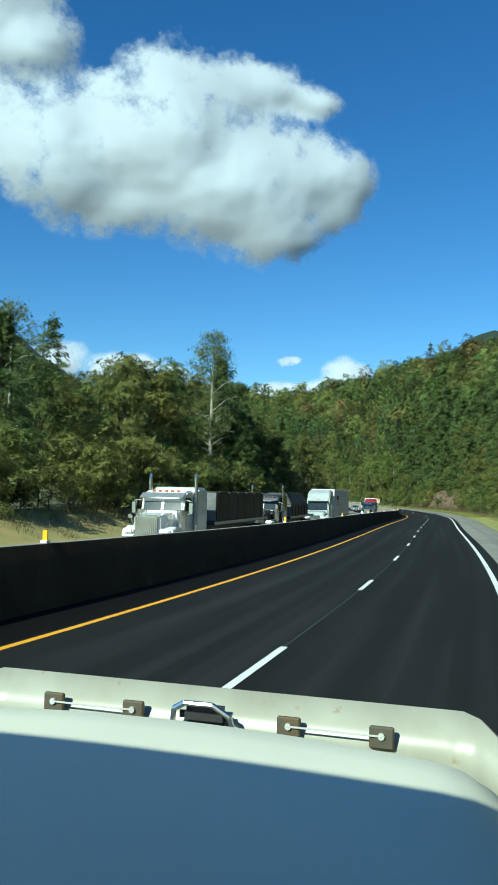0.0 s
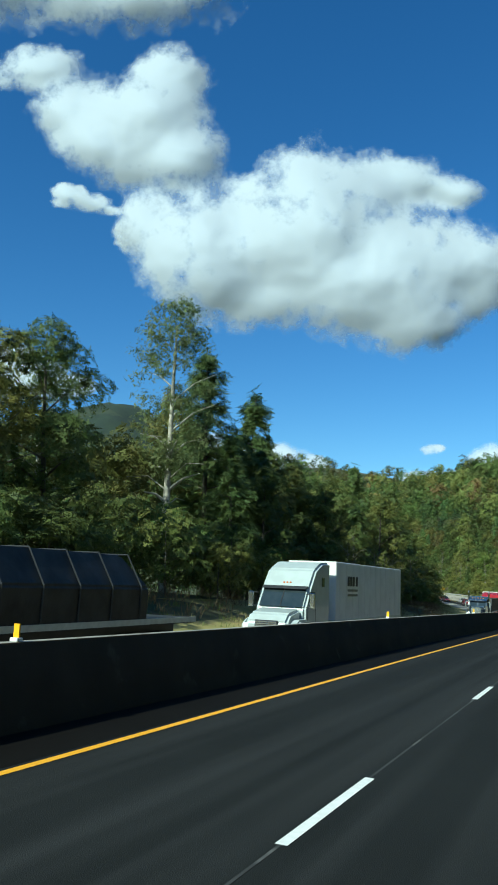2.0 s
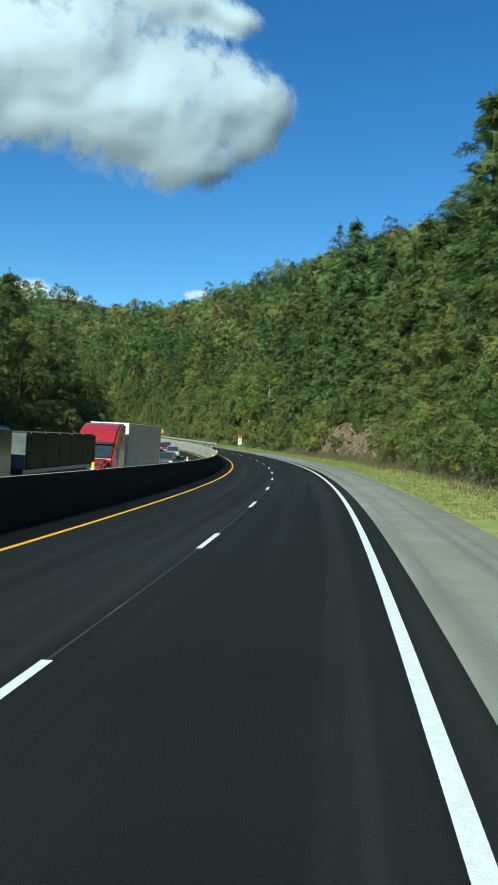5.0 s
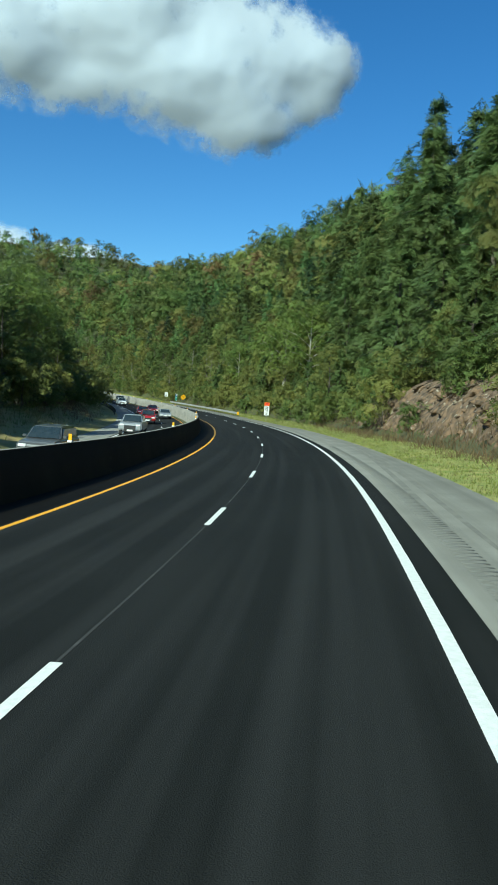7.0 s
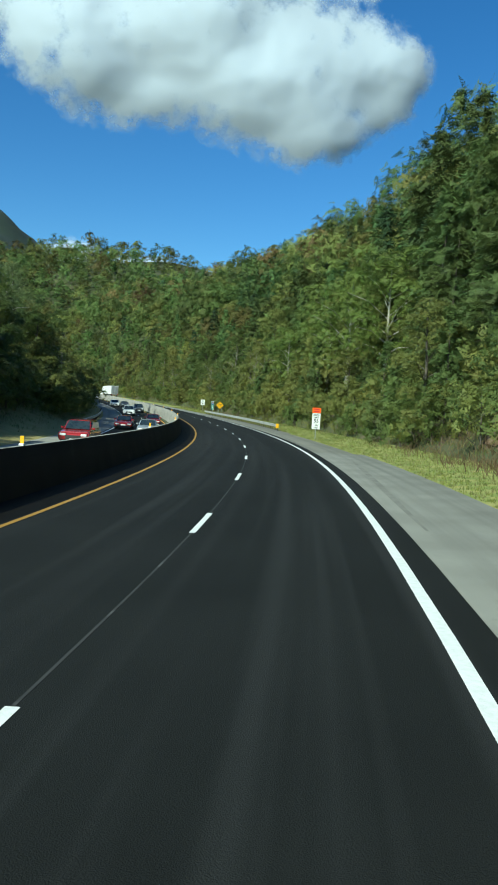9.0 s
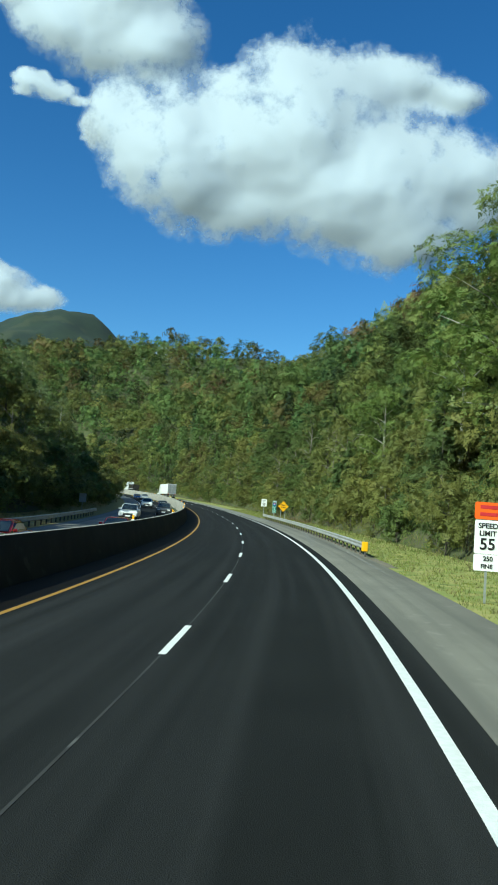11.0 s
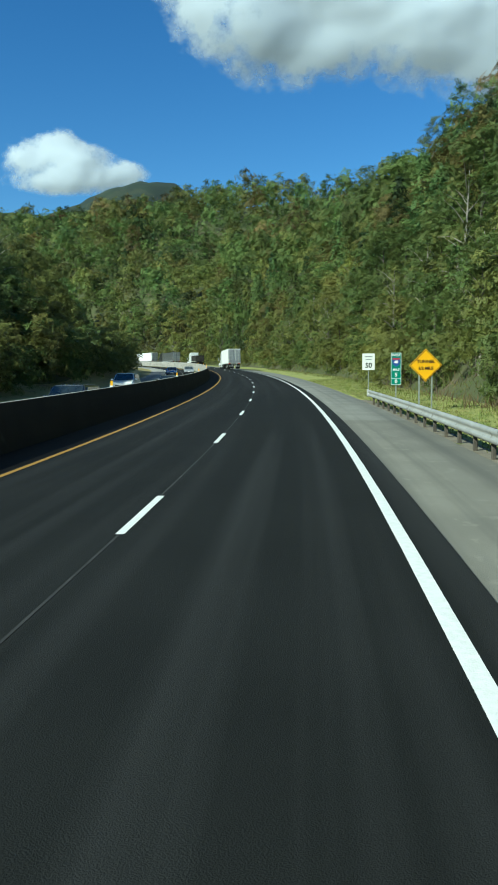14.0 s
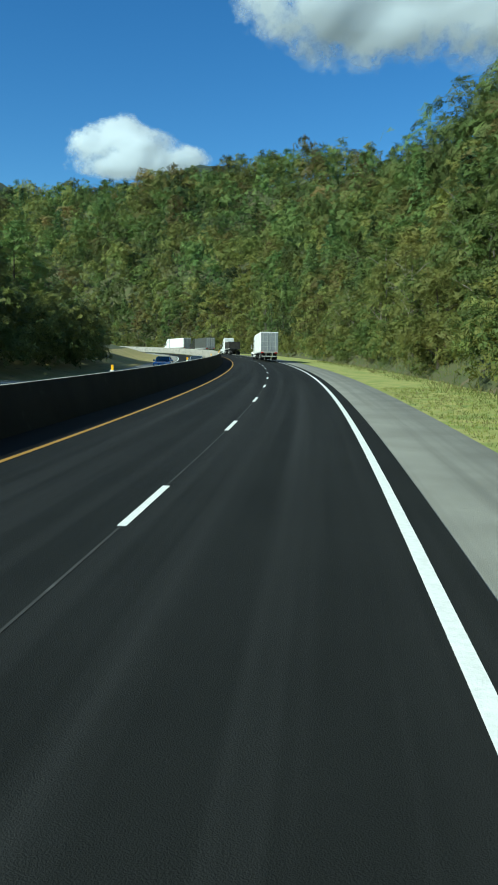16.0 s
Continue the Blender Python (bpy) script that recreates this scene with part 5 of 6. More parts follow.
    part("grille", bm_add(bm_box(-0.5, 0.5, -0.05, 0.02, 0.5, lower[1][1] - 0.08, 0.02), bm_box(-0.62, 0.62, -0.05, 0.02, 0.36, 0.46, 0.02)), BLACK, t)
    part("number_plate", bm_box(-0.25, 0.25, 0.005, 0.03, 0.42, 0.56, 0.0), SIGN_WHITE, t)
    if style == "pickup":
        part("bed", bm_box(-W / 2 + 0.12, W / 2 - 0.12, -5.55, -3.95, 1.19, 1.22, 0.0), BLACK, t)
    return t


DROP = ONCOMING
PALE_PAINT = mat("pale_grey_paint", (0.40, 0.45, 0.45), 0.35, second=(0.36, 0.40, 0.40), scale=2, coat=0.3)
IN, OUT = -8.0, -10.9
# ---- oncoming trucks
road_tractor(WHITE_PAINT, "white long-nosed road tractor with chrome stacks and grille", along(33.0, OUT, DROP, 180))
flatbed("black flatbed trailer behind the white tractor", along(39.6, OUT, DROP, 180), "boxy load under a black tarpaulin", TARP, False, 12.5)
road_tractor(BLACK_PAINT, "black long-nosed road tractor with chrome stacks and grille", along(55.0, OUT, DROP, 180))
flatbed("black flatbed trailer behind the black tractor", along(61.3, OUT, DROP, 180), "roof-shaped load under a dark tarpaulin with straps", TARP, True, 12.0)
road_tractor(PALE_PAINT, "pale grey streamlined road tractor with a tall sleeper cab", along(82.4, OUT, DROP, 180), True)
trailer_a = box_trailer("long white box trailer with dark lettering bars", along(88.3, OUT, DROP, 180))
for k, (y, z, w, h) in enumerate(((-2.1, 3.15, 0.34, 0.5), (-2.55, 3.15, 0.34, 0.5), (-3.0, 3.15, 0.34, 0.5), (-3.6, 3.15, 0.34, 0.5))):
    part("marking", bm_box(-1.325, -1.31, y - w / 2, y + w / 2, z - h / 2, z + h / 2, 0.0), SIGN_BLACK, trailer_a)
for k in range(2):
    part("marking", bm_box(-1.325, -1.31, -3.75, -1.95, 2.62 - 0.25 * k, 2.74 - 0.25 * k, 0.0), GREY_PAINT, trailer_a)
road_tractor(NAVY_PAINT, "dark blue long-nosed road tractor", along(148, OUT, DROP, 180))
flatbed("black flatbed trailer behind the blue tractor", along(154.6, OUT, DROP, 180), "low boxy load under a black tarpaulin", TARP, False, 12.0)
road_tractor(RED_PAINT, "red streamlined road tractor", along(169, OUT, DROP, 180), True)
box_trailer("white box trailer behind the red tractor", along(175.1, OUT, DROP, 180))
# ---- oncoming cars
car(GREY_PAINT, "dark grey sport utility car driving towards us", along(209, OUT, DROP, 180), "suv")
car(RED_PAINT, "dark red sport utility car driving towards us", along(270, OUT, DROP, 180), "suv")
car(SILVER_PAINT, "silver pickup truck driving towards us", along(240, OUT, DROP, 180), "pickup")
car(SILVER_PAINT, "silver saloon car driving towards us", along(292, IN, DROP, 180))
car(RED_PAINT, "red saloon car driving towards us", along(303, OUT, DROP, 180))
car(RED_PAINT, "red saloon car in the inner lane", along(318, IN, DROP, 180))
car(WHITE_PAINT, "white sport utility car on the outer lane", along(352, OUT, DROP, 180), "suv")
car(GREY_PAINT, "dark grey sport utility car in the inner lane", along(377, IN, DROP, 180), "suv")
car(WHITE_PAINT, "white sport utility car driving towards us", along(408, OUT, DROP, 180), "suv")
car(GREY_PAINT, "dark grey saloon car beside the white one", along(415, IN, DROP, 180))
car(BLUE_PAINT, "bright blue saloon car driving towards us", along(474, OUT, DROP, 180))
car(SILVER_PAINT, "silver saloon car behind the blue one", along(486, IN, DROP, 180))
# ---- trucks ahead of us
AHEAD = 1.9


def rear_rig(s, paint, trailer_paint, label, tlabel, length):
    box_trailer(tlabel, along(s + length, AHEAD), length, trailer_paint, 4.05, True)
    road_tractor(paint, label, along(s + length + 6.2, AHEAD), True)


rear_rig(508, WHITE_PAINT, TRAILER_WHITE, "white road tractor driving ahead of us", "white box trailer with grey rear doors driving ahead of us", 13.0)
flatbed("low flatbed trailer driving ahead of us", along(584, AHEAD), "dark load under a black tarpaulin", TARP, False, 9.0)
road_tractor(WHITE_PAINT, "white road tractor with a low flatbed", along(590.4, AHEAD), True)
rear_rig(614, BLACK_PAINT, GREY_PAINT, "black road tractor far ahead of us", "dark grey box trailer far ahead of us", 13.0)
rear_rig(641, WHITE_PAINT, TRAILER_WHITE, "white road tractor far ahead of us", "white box trailer far ahead of us", 13.0)
# ================= signs, rails and reflectors =================
def post(parent, x, h, y=0.03):
    return part("post", bm_add(bm_box(x - 0.035, x + 0.035, y, y + 0.02, -0.3, h, 0.0), bm_box(x - 0.012, x + 0.012, y + 0.02, y + 0.05, -0.3, h, 0.0)), POST, parent, "grey steel post")


def bars(parent, rows, material):
    """Unreadable lines of writing: (x, z, width, height)."""
    for x, z, w, h in rows:
        part("lettering_bar", bm_box(x - w / 2, x + w / 2, -0.012, -0.004, z - h / 2, z + h / 2, 0.0), material, parent)


def rounded(w, z0, z1, r=0.05, n=4):
    pts = []
    for cx, cz, a0 in ((w / 2 - r, z0 + r, -90), (w / 2 - r, z1 - r, 0), (-w / 2 + r, z1 - r, 90), (-w / 2 + r, z0 + r, 180)):
        for i in range(n + 1):
            a = radians(a0 + 90 * i / n)
            pts.append((cx + r * math.cos(a), cz + r * math.sin(a)))
    return pts


def verge_pose(s, o, turn=0.0):
    return along(s, o, float(rise(np.array(float(s)), np.array(float(o)))) - 0.03, turn)


sg = thing("speed_limit_sign", "white speed limit sign under an orange work zone plate", "road sign", "road signs", verge_pose(293, 7.55))
post(sg, 0, 2.85)
p1 = part("orange_plate", bm_plate(rounded(0.80, 2.42, 2.92)), SIGN_ORANGE, sg, "orange plate with two faint lines")
bars(p1, [(0, 2.78, 0.5, 0.1), (0, 2.57, 0.5, 0.1)], SIGN_RED)
p2 = part("speed_plate", bm_plate(rounded(0.76, 1.42, 2.40)), SIGN_WHITE, sg, "white plate reading speed limit 55")
words("SPEED", 0.21, pose(0, -0.012, 2.23), SIGN_BLACK, p2)
words("LIMIT", 0.21, pose(0, -0.012, 2.01), SIGN_BLACK, p2)
words("55", 0.46, pose(0, -0.012, 1.69), SIGN_BLACK, p2, bold=0.008)
p3 = part("fine_plate", bm_plate(rounded(0.76, 0.93, 1.41)), SIGN_WHITE, sg, "white plate about a fine")
words("250", 0.19, pose(0.03, -0.012, 1.28), SIGN_BLACK, p3)
words("FINE", 0.17, pose(0, -0.012, 1.06), SIGN_BLACK, p3)

sg = thing("diamond_warning_sign", "yellow diamond tunnel warning sign on two steel posts", "road sign", "road signs", verge_pose(381, 8.62))
post(sg, -0.3, 2.0), post(sg, 0.3, 2.0)
dz, q = 2.15, 0.78
p1 = part("diamond_plate", bm_plate([(0, dz - q), (q, dz), (0, dz + q), (-q, dz)]), SIGN_YELLOW, sg)
for a, b in (((0, dz - q), (q, dz)), ((q, dz), (0, dz + q)), ((0, dz + q), (-q, dz)), ((-q, dz), (0, dz - q))):
    k = 0.93
    part("border", bm_rod((a[0] * k, -0.004, dz + (a[1] - dz) * k), (b[0] * k, -0.004, dz + (b[1] - dz) * k), 0.012, 6), SIGN_BLACK, p1)
words("TUNNEL", 0.22, pose(0, -0.012, dz + 0.17), SIGN_BLACK, p1)
words("1/2 MILE", 0.2, pose(0, -0.012, dz - 0.15), SIGN_BLACK, p1)

sg = thing("mile_marker_sign", "tall green mile marker with white lettering on a post", "road sign", "road signs", verge_pose(388.5, 8.36))
post(sg, 0, 2.6)
p1 = part("green_plate", bm_plate(rounded(0.60, 1.0, 2.85)), SIGN_GREEN, sg)
words("WEST", 0.19, pose(0, -0.012, 2.70), SIGN_WHITE, p1)
words("MILE", 0.19, pose(0, -0.012, 1.87), SIGN_WHITE, p1)
words("5", 0.30, pose(0, -0.012, 1.58), SIGN_WHITE, p1, bold=0.008)
words("0", 0.30, pose(0, -0.012, 1.2), SIGN_WHITE, p1, bold=0.008)
part("divider", bm_box(-0.27, 0.27, -0.01, -0.004, 1.37, 1.39, 0.0), SIGN_WHITE, p1)
part("border", bm_add(bm_box(-0.285, -0.265, -0.008, -0.002, 1.03, 2.82, 0), bm_box(0.265, 0.285, -0.008, -0.002, 1.03, 2.82, 0), bm_box(-0.28, 0.28, -0.008, -0.002, 1.02, 1.04, 0), bm_box(-0.28, 0.28, -0.008, -0.002, 2.81, 2.83, 0)), SIGN_WHITE, p1)
sh = part("shield", bm_plate([(0, 2.03), (0.17, 2.16), (0.23, 2.32), (0.22, 2.44), (0.18, 2.56), (0, 2.53), (-0.18, 2.56), (-0.22, 2.44), (-0.23, 2.32), (-0.17, 2.16)], -0.008), SIGN_BLUE, p1, "blue and red route shield")
sh.data.transform(pose(0, -0.003, 0))
part("shield_top", bm_box(-0.21, 0.21, -0.016, -0.012, 2.45, 2.53, 0.0), SIGN_RED, p1)
words("40", 0.21, pose(0, -0.018, 2.31), SIGN_WHITE, p1, bold=0.012)

sg = thing("speed_limit_sign", "white speed limit sign reading 50 on a post", "road sign", "road signs", verge_pose(402.5, 8.6))
post(sg, 0, 2.9)
p1 = part("speed_plate", bm_plate(rounded(0.93, 1.72, 2.95)), SIGN_WHITE, sg)
words("50", 0.52, pose(0, -0.012, 2.05), SIGN_BLACK, p1, bold=0.008)
bars(p1, [(0, 2.72, 0.55, 0.07), (0, 2.5, 0.45, 0.07)], DULL_GREY)
sg = thing("road_sign", "bare metal back of a sign beside the oncoming lanes", "road sign", "", along(357, -16.3, DROP, 180))
post(sg, 0, 2.3)
part("plate", bm_plate(rounded(0.75, 1.4, 2.35)), DULL_GREY, sg)


RAIL_STEEL = mat("galvanized_rail", (0.45, 0.45, 0.43), 0.5, 0.35, second=(0.34, 0.34, 0.32), scale=1.3, spots=(0.17, 0.15, 0.12), spot_scale=4.0, spot_at=0.62)


def guard_rail(s0, s1, o, h, side, label):
    """A ribbed steel beam on posts; side: +1 where traffic passes on its left."""
    t = thing("guard_rail", label, "guard rail")
    sgn = side
    prof = [(0.0, 0.78), (-0.045, 0.74), (-0.06, 0.70), (-0.045, 0.66), (0.0, 0.62), (0.0, 0.58), (-0.045, 0.54), (-0.06, 0.50), (-0.045, 0.46), (0.0, 0.42), (0.02, 0.42), (0.02, 0.78)]
    prof = [(o + sgn * a, h + b) for a, b in prof]
    part("beam", ribbon("beam", s0, s1, prof if sgn > 0 else prof[::-1], RAIL_STEEL, 2.0, True), None, t)
    pm = bpy.data.meshes.new("rail_post")
    b = bm_add(bm_box(-0.05, 0.05, -0.06, 0.06, -0.4, 0.74, 0.01), bm_box(-0.16 if sgn > 0 else 0.04, -0.04 if sgn > 0 else 0.16, -0.07, 0.07, 0.44, 0.76, 0.01))
    b.to_mesh(pm), b.free()
    pm.materials.append(BARK)
    s = s0 + 0.5
    while s < s1:
        p = part("rail_post", pm, None, t)
        p.matrix_world = along(s, o + sgn * 0.17, h)
        s += 1.905
    return t


gr = guard_rail(313.4, 387.3, 6.65, -0.05, 1, "ribbed steel guard rail on wooden posts")
end = part("end_terminal", bm_box(-0.17, 0.15, -0.2, 0.12, 0.32, 0.84, 0.03), SIGN_YELLOW, gr, "yellow end plate of the rail")
end.matrix_world = along(313.1, 6.65, -0.05)
end = part("end_shoe", bm_box(-0.07, 0.07, -0.1, 0.12, 0.40, 0.80, 0.03), RAIL_STEEL, gr, "bent steel end of the rail")
end.matrix_world = along(387.4, 6.65, -0.05)
guard_rail(297.0, 362.0, -15.3, DROP + 0.0, -1, "weathered steel guard rail beside the oncoming lanes")

# reflectors on the barrier
rf = thing("barrier_reflector", "yellow reflector on a white foot on the barrier", "reflector", "barrier reflectors", along(14.0, -5.3, 1.2))
part("foot", bm_box(-0.07, 0.07, -0.07, 0.07, 0, 0.06, 0.01), SIGN_WHITE, rf)
part("plate", bm_side([(-0.015, 0.05), (-0.015, 0.26), (0.015, 0.26), (0.015, 0.05)], -0.05, 0.05, 0.0), SIGN_YELLOW, rf)
k = 1
while 14.0 + 22.6 * k < 520:
    copy_thing(rf, along(14.0 + 22.6 * k, -5.3, 1.2))
    k += 1


# ================= the rock cut =================
def build_rock():
    rng = np.random.default_rng(5)
    m = mat("red_brown_rock", (0.2, 0.125, 0.075), 0.95, second=(0.06, 0.044, 0.03), scale=1.9, detail=10, bump=1.0, bump_scale=9, spots=(0.30, 0.25, 0.19), spot_scale=2.4, spot_at=0.6)
    # broken, stepped face standing in the slope
    nu, nv = 200, 36
    u, w = np.meshgrid(np.linspace(0, 1, nu), np.linspace(0, 1, nv), indexing="ij")
    s = 209 + 60 * u
    crag = np.array([noise.noise((a / 3.0, b * 2.2, 1.0)) + 0.6 * noise.noise((a / 1.2, b * 6.0, 4.0)) + 0.55 * noise.noise((a / 0.6, b * 12.0, 7.0)) for a, b in zip(s.ravel(), w.ravel())]).reshape(nu, nv)
    crag = 0.5 * crag + 0.5 * np.round(crag * 3) / 3
    ends = np.clip(np.minimum(u, 1 - u) * 9, 0, 1) ** 0.7
    o = 13.3 + 4.6 * w - 1.05 * crag * ends
    h = rise(s, o) - 0.5 + (0.45 + 1.5 * np.sin(np.pi * np.clip(w, 0, 1)) ** 0.8) * ends * (0.85 + 0.3 * wave(s / 5, s * 0, 2.0)) + 0.5 * crag * ends
    root = setting("rock_cut", mesh_of("rock_cut", on_road(s.ravel(), o.ravel(), h.ravel()), grid_faces(nu, nv), m), "broken red-brown rock face in the slope", "rock face")
    shapes = []
    for i in range(9):
        bm = bmesh.new()
        bmesh.ops.create_icosphere(bm, subdivisions=2, radius=1.0)
        for v in bm.verts:
            c = v.co * (1 + 0.6 * noise.noise(v.co * 1.3 + Vector((i * 3.1, 0, 0))))
            v.co = Vector((round(c.x * 2.2) / 2.2 * 0.7 + c.x * 0.3, round(c.y * 1.9) / 1.9 * 0.6 + c.y * 0.4, round(c.z * 2.6) / 2.6 * 0.7 + c.z * 0.3))
        me = bpy.data.meshes.new("stone")
        bm.to_mesh(me)
        bm.free()
        me.materials.append(m)
        shapes.append(me)
    for i in range(120):
        q, f = rng.uniform(212, 266), rng.uniform(0, 1)
        oo = 13.2 + 4.4 * f
        pc = part("stone", shapes[i % 9], None, root)
        k = 0.16 + 0.5 * rng.random() ** 2
        pc.matrix_world = along(q, oo, float(rise(np.array(q), np.array(oo))) + 1.2 * math.sin(math.pi * f), rng.uniform(0, 360)) @ Matrix.Diagonal((k, k * rng.uniform(0.8, 1.6), k * 0.8, 1))


build_rock()


def build_rumble_strip():
    """Low milled ridges across the inner edge of the shoulder."""
    at = np.arange(180.0, 226.0, 0.32)
    a, b = on_road(at, 4.5, -0.019), on_road(at, 4.95, -0.019)
    th = np.interp(at, S, TH)
    f = np.column_stack([-np.sin(th), np.cos(th), np.zeros(len(at))]) * 0.08
    up = np.array([0, 0, 0.004])
    v = np.stack([a - f, b - f, b + f, a + f, a - f * 0.5 + up, b - f * 0.5 + up, b + f * 0.5 + up, a + f * 0.5 + up], 1).reshape(-1, 3)
    one = np.array([(4, 5, 6, 7), (0, 1, 5, 4), (1, 2, 6, 5), (2, 3, 7, 6), (3, 0, 4, 7)])
    faces = (one[None] + 8 * np.arange(len(at))[:, None, None]).reshape(-1, 4)
    tagged(new("rumble_strip", mesh_of("rumble_strip", v, faces, mat("worn_rumble", (0.185, 0.18, 0.157), 0.9, scale=4))), "worn rumble strip along the paved shoulder", "rumble strip", kind="stuff")


build_rumble_strip()


# ================= our own truck, as it stands at the start =================
def build_own_truck():
    base = along(0.0, 2.17, 0.0) @ Matrix.Diagonal((1, 1, 1.026, 1))
    t = thing("own_truck", "white truck with a broad hood and hinged lip, on the road", "truck", "", base)
    front = 2.16
    def side_of(y):
        return 0.80 + 0.2 * (front - y)
    # hood: broad, gently crowned and rising towards the cab
    bm = bmesh.new()
    ny, nx = 22, 28
    rows = []
    for j in range(ny):
        y = front - 0.10 - 2.35 * j / (ny - 1)
        row = []
        for i in range(nx):
            u = -1 + 2 * i / (nx - 1)
            w = side_of(y) + 0.02
            corner = 0.12 * max(0, 1 - j / 2.0) * max(0, abs(u) - 0.8) * 5
            z = 1.58 + 0.045 * (j / (ny - 1)) + 0.055 * (1 - u * u) - 0.30 * max(0, abs(u) - 0.72) ** 2 / 0.0784 * 0.55 - 0.10 * max(0, 1 - j / 2.5) ** 2
            row.append(bm.verts.new((u * w, y - corner, z)))
        rows.append(row)
    for a, b in zip(rows, rows[1:]):
        for i in range(nx - 1):
            bm.faces.new((a[i], b[i], b[i + 1], a[i + 1]))
    bmesh.ops.recalc_face_normals(bm, faces=bm.faces[:])
    if bm.faces[0].normal.z < 0:
        bmesh.ops.reverse_faces(bm, faces=bm.faces[:])
    for f in bm.faces:
        f.smooth = True
    hood = part("hood", bm, CREAM, t, "glossy aged white hood")
    sol = hood.modifiers.new("thickness", "SOLIDIFY")
    sol.thickness = 0.012
    # upright lip along the front edge with round ends
    bm = bmesh.new()
    n = 40
    top, bot = [], []
    for i in range(n + 1):
        u = -1 + 2 * i / n
        e = max(0, abs(u) - 0.84) / 0.16
        z1 = 1.64 - 0.125 * (1 - math.sqrt(max(0, 1 - e * e)))
        y = front - 0.03 - 0.16 * e * e
        top.append(bm.verts.new((u * 0.80, y + 0.03, z1)))
        bot.append(bm.verts.new((u * 0.80, y - 0.05, 1.50 - 0.02 * e)))
    for i in range(n):
        bm.faces.new((bot[i], bot[i + 1], top[i + 1], top[i]))
    for f in bm.faces:
        f.smooth = True
    lip = part("hood_lip", bm, PUTTY, t, "upright weathered lip along the hood edge")
    sol = lip.modifiers.new("thickness", "SOLIDIFY")
    sol.thickness = 0.02
    for x in (-0.465, -0.215, 0.235, 0.48):
        br = part("hinge_bracket", bm_box(x - 0.032, x + 0.032, front - 0.075, front - 0.06, 1.545, 1.60, 0.004), RUSTY, t, "rusty hinge bracket")
        part("bolt", bm_rod((x, front - 0.082, 1.578), (x, front - 0.07, 1.578), 0.009, 8), STEEL, br)
    for x0, x1 in ((-0.465, -0.215), (0.235, 0.48)):
        part("hinge_rod", bm_rod((x0, front - 0.08, 1.578), (x1, front - 0.08, 1.578), 0.0028, 6), STEEL, t)
    part("handle_recess", bm_box(-0.075, 0.075, front - 0.085, front - 0.05, 1.55, 1.61, 0.02, 2), BLACK, t)
    pts = [(-0.085, 1.545), (-0.08, 1.60), (-0.05, 1.617), (0.03, 1.617), (0.08, 1.59), (0.095, 1.545)]
    part("handle", bm_add(*[bm_rod((a[0], front - 0.10, a[1]), (b[0], front - 0.10, b[1]), 0.008, 8) for a, b in zip(pts, pts[1:])]), CHROME, t, "chrome loop handle")
    # body below and cab behind
    part("front_end", bm_side([(front - 0.09, 0.75), (front - 0.11, 1.46), (front - 2.3, 1.46), (front - 2.3, 0.75)], -0.78, 0.78, 0.05), WHITE_PAINT, t)
    part("bumper", bm_side([(front + 0.15, 0.45), (front + 0.15, 0.75), (front - 0.15, 0.78), (front - 0.15, 0.42)], -1.1, 1.1, 0.05), CHROME, t)
    for sx in (-1, 1):
        part("fender", bm_side([(front - 0.2, 0.8), (front - 0.35, 1.15), (front - 0.8, 1.3), (front - 1.4, 1.3), (front - 2.2, 1.15), (front - 2.2, 0.75)], sx * 0.95 - 0.18, sx * 0.95 + 0.18, 0.06), WHITE_PAINT, t)
        wheel(t, sx * 0.98, front - 1.0, TRUCK_WHEEL, 0.51)
        wheel(t, sx * 0.95, -3.4, TRUCK_WHEEL, 0.51)
        part("door", bm_side([(-0.3, 0.8), (-0.3, 1.62), (-1.7, 1.62), (-1.7, 0.8)], sx * 1.06 - 0.03, sx * 1.06 + 0.03, 0.02), WHITE_PAINT, t)
        part("pillar", bm_add(bm_rod((sx * 1.0, -0.22, 1.6), (sx * 0.96, -0.30, 2.75), 0.04, 8), bm_rod((sx * 1.04, -1.7, 1.6), (sx * 0.98, -1.7, 2.75), 0.05, 8)), WHITE_PAINT, t)
    # out of view; made wider than the cab so its shadow spans the hood
    part("roof", bm_side([(0.17, 2.62), (-0.35, 2.80), (-1.75, 2.84), (-1.75, 2.76), (-0.3, 2.72)], -1.48, 1.48, 0.02), WHITE_PAINT, t)
    part("back_wall", bm_box(-1.2, 1.2, -1.8, -1.72, 0.8, 2.8, 0.02), WHITE_PAINT, t)
    part("cab_floor", bm_box(-1.03, 1.03, -1.75, -0.25, 0.75, 0.82, 0.0), BLACK, t)
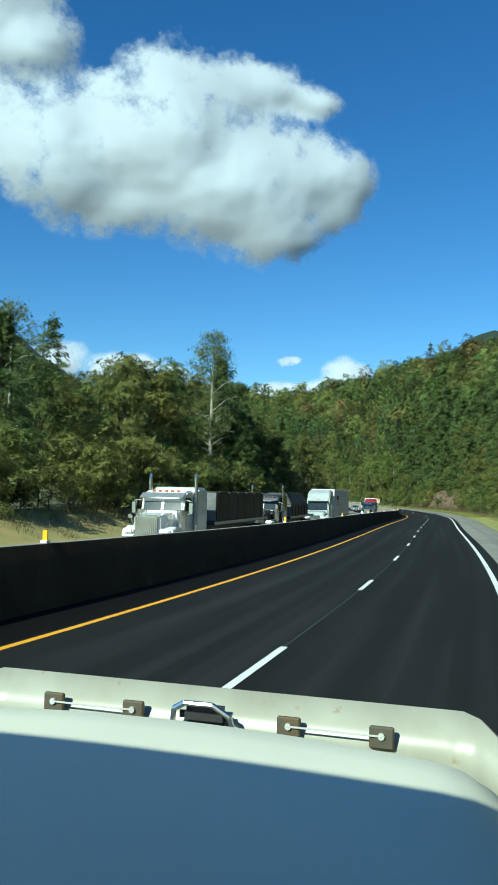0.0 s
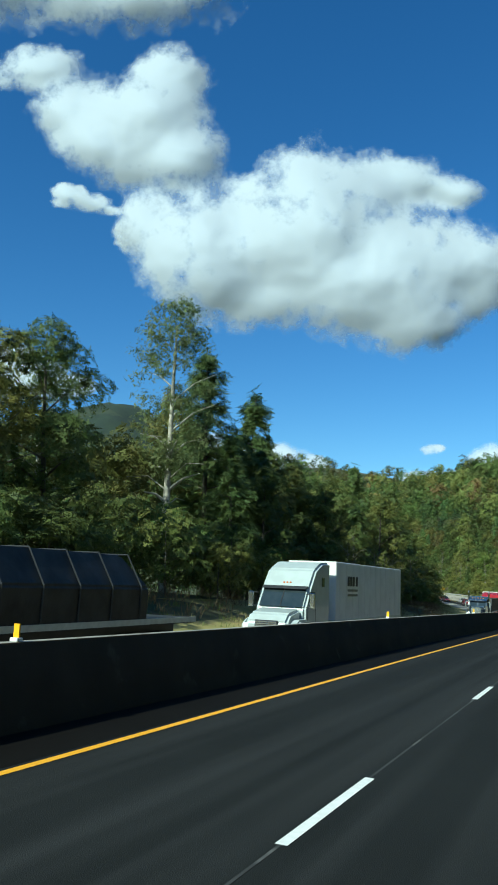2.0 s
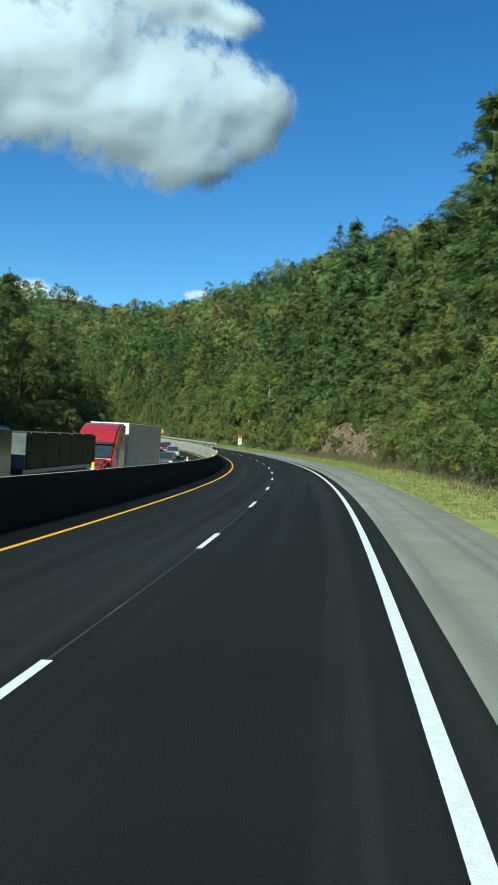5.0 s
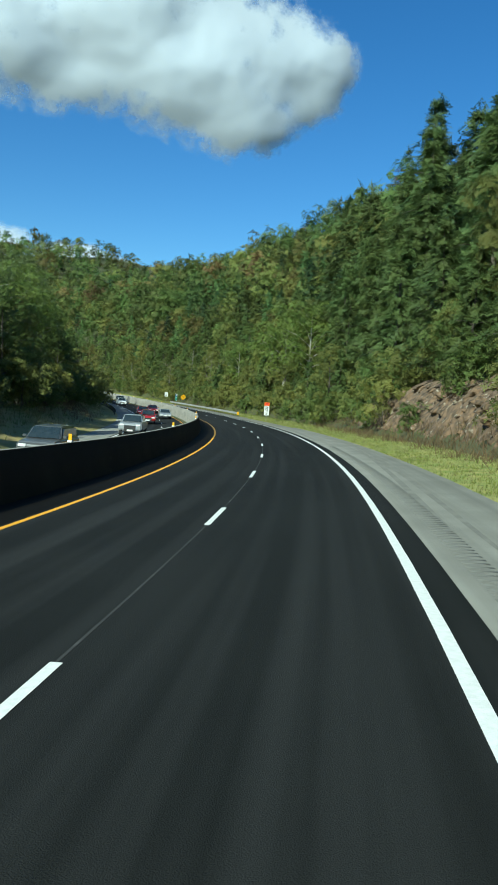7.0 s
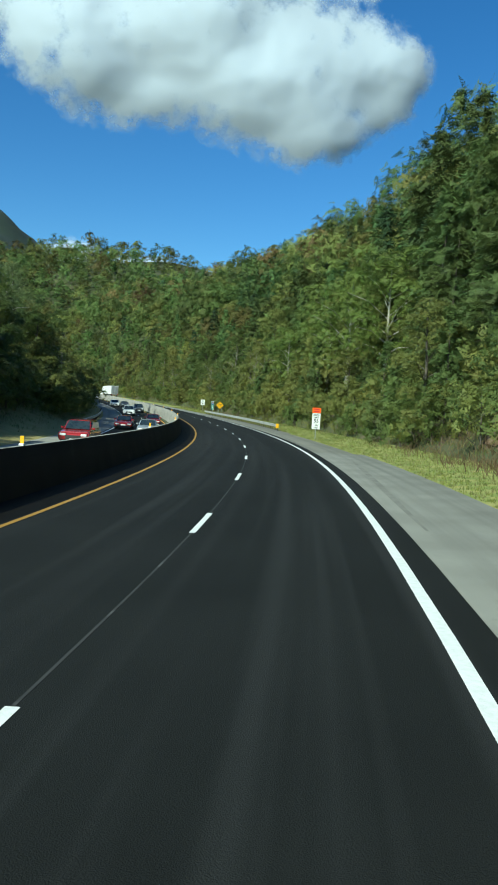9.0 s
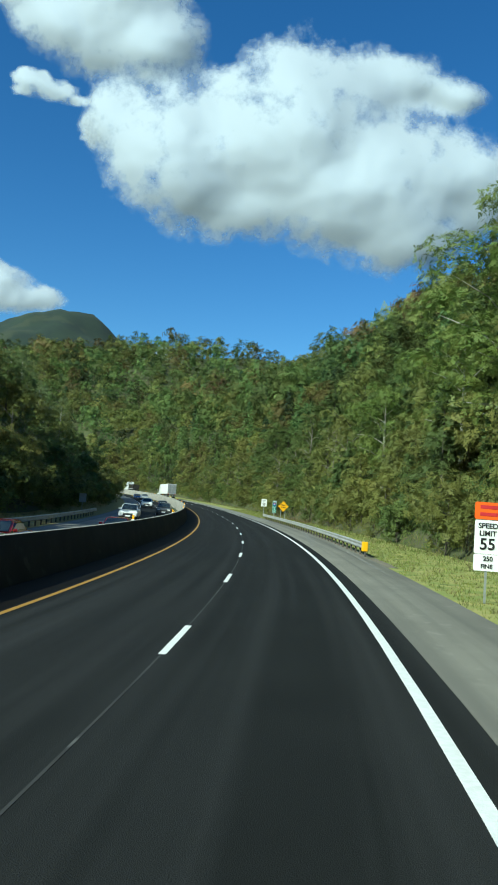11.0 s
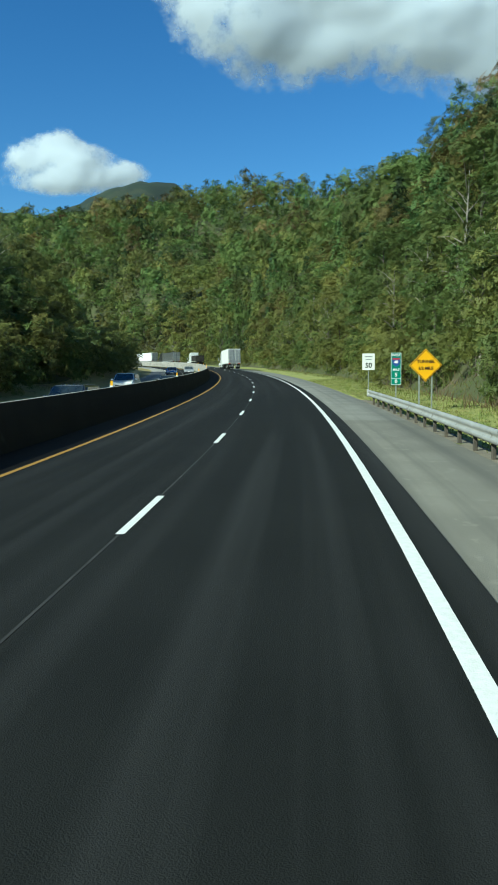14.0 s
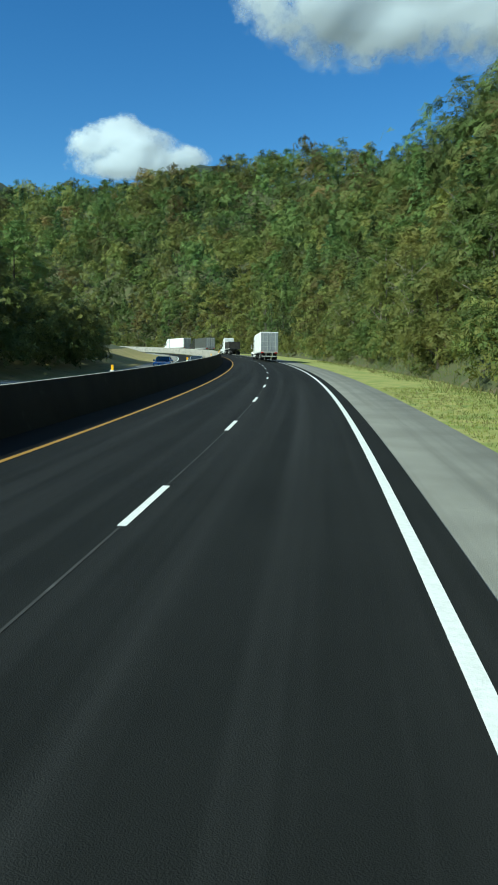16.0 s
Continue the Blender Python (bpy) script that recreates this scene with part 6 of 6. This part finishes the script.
    part("dashboard", bm_side([(-0.24, 0.82), (-0.2, 1.58), (-0.42, 1.58), (-0.5, 1.2), (-0.4, 0.82)], -0.98, 0.98, 0.03), BLACK, t)
    part("chassis", bm_box(-0.42, 0.42, -5.2, front - 0.2, 0.55, 0.75, 0.02), BLACK, t)
    part("load_bed", bm_box(-1.15, 1.15, -5.6, -1.95, 0.95, 1.15, 0.03), WHITE_PAINT, t)
    part("mirror_arm", bm_add(bm_rod((0.95, 0.75, 1.45), (1.35, 1.15, 1.57), 0.012, 8), bm_rod((1.12, 0.92, 1.501), (1.17, 0.97, 1.516), 0.02, 8)), CHROME, t, "thin chrome mirror arm")


build_own_truck()


# ================= far mountains =================
def mountain(name, label, bearing, away, peaks, depth, seed):
    """A ridge far off, square to a bearing (degrees west of north): peaks are (metres to the right, height, half width)."""
    u, w = np.meshgrid(np.linspace(-1, 1, 110), np.linspace(-1, 1, 40), indexing="ij")
    x = u * 1300
    prof = sum(h * np.exp(-((x - c) / r) ** 2) for c, h, r in peaks) + 60
    z = prof * np.maximum(0, 1 - np.abs(w) ** 1.3) * (1 + 0.06 * wave(u * 20, w * 10, seed + 2)) * np.clip((1 - np.abs(u)) * 6, 0, 1)
    z = z + 9 * wave(u * 90, w * 30, seed) * np.clip(z / 150, 0, 1)
    v = np.stack([x, w * depth, z - 5], -1).reshape(-1, 3)
    m = np.array(pose(-away * math.sin(radians(bearing)), 330 + away * math.cos(radians(bearing)), 0, 0, 0, bearing))
    setting(name, mesh_of(name, v @ m[:3, :3].T + m[:3, 3], grid_faces(110, 40), FAR_WOODS, True), label, "mountain")


FAR_WOODS = mat("far_woods", (0.016, 0.030, 0.016), 0.95, second=(0.009, 0.020, 0.014), scale=0.02, bump=1.0, bump_scale=0.15, spots=(0.026, 0.036, 0.019), spot_scale=0.012, spot_at=0.55)
mountain("mountain", "distant forested mountain ridge", 32.4, 2300, ((45, 392, 330), (-560, 420, 380), (430, 235, 330)), 800, 1.0)
mountain("mountain_east", "dark wooded mountain behind the near ridge", -16.6, 1180, ((0, 262, 310),), 380, 2.2)
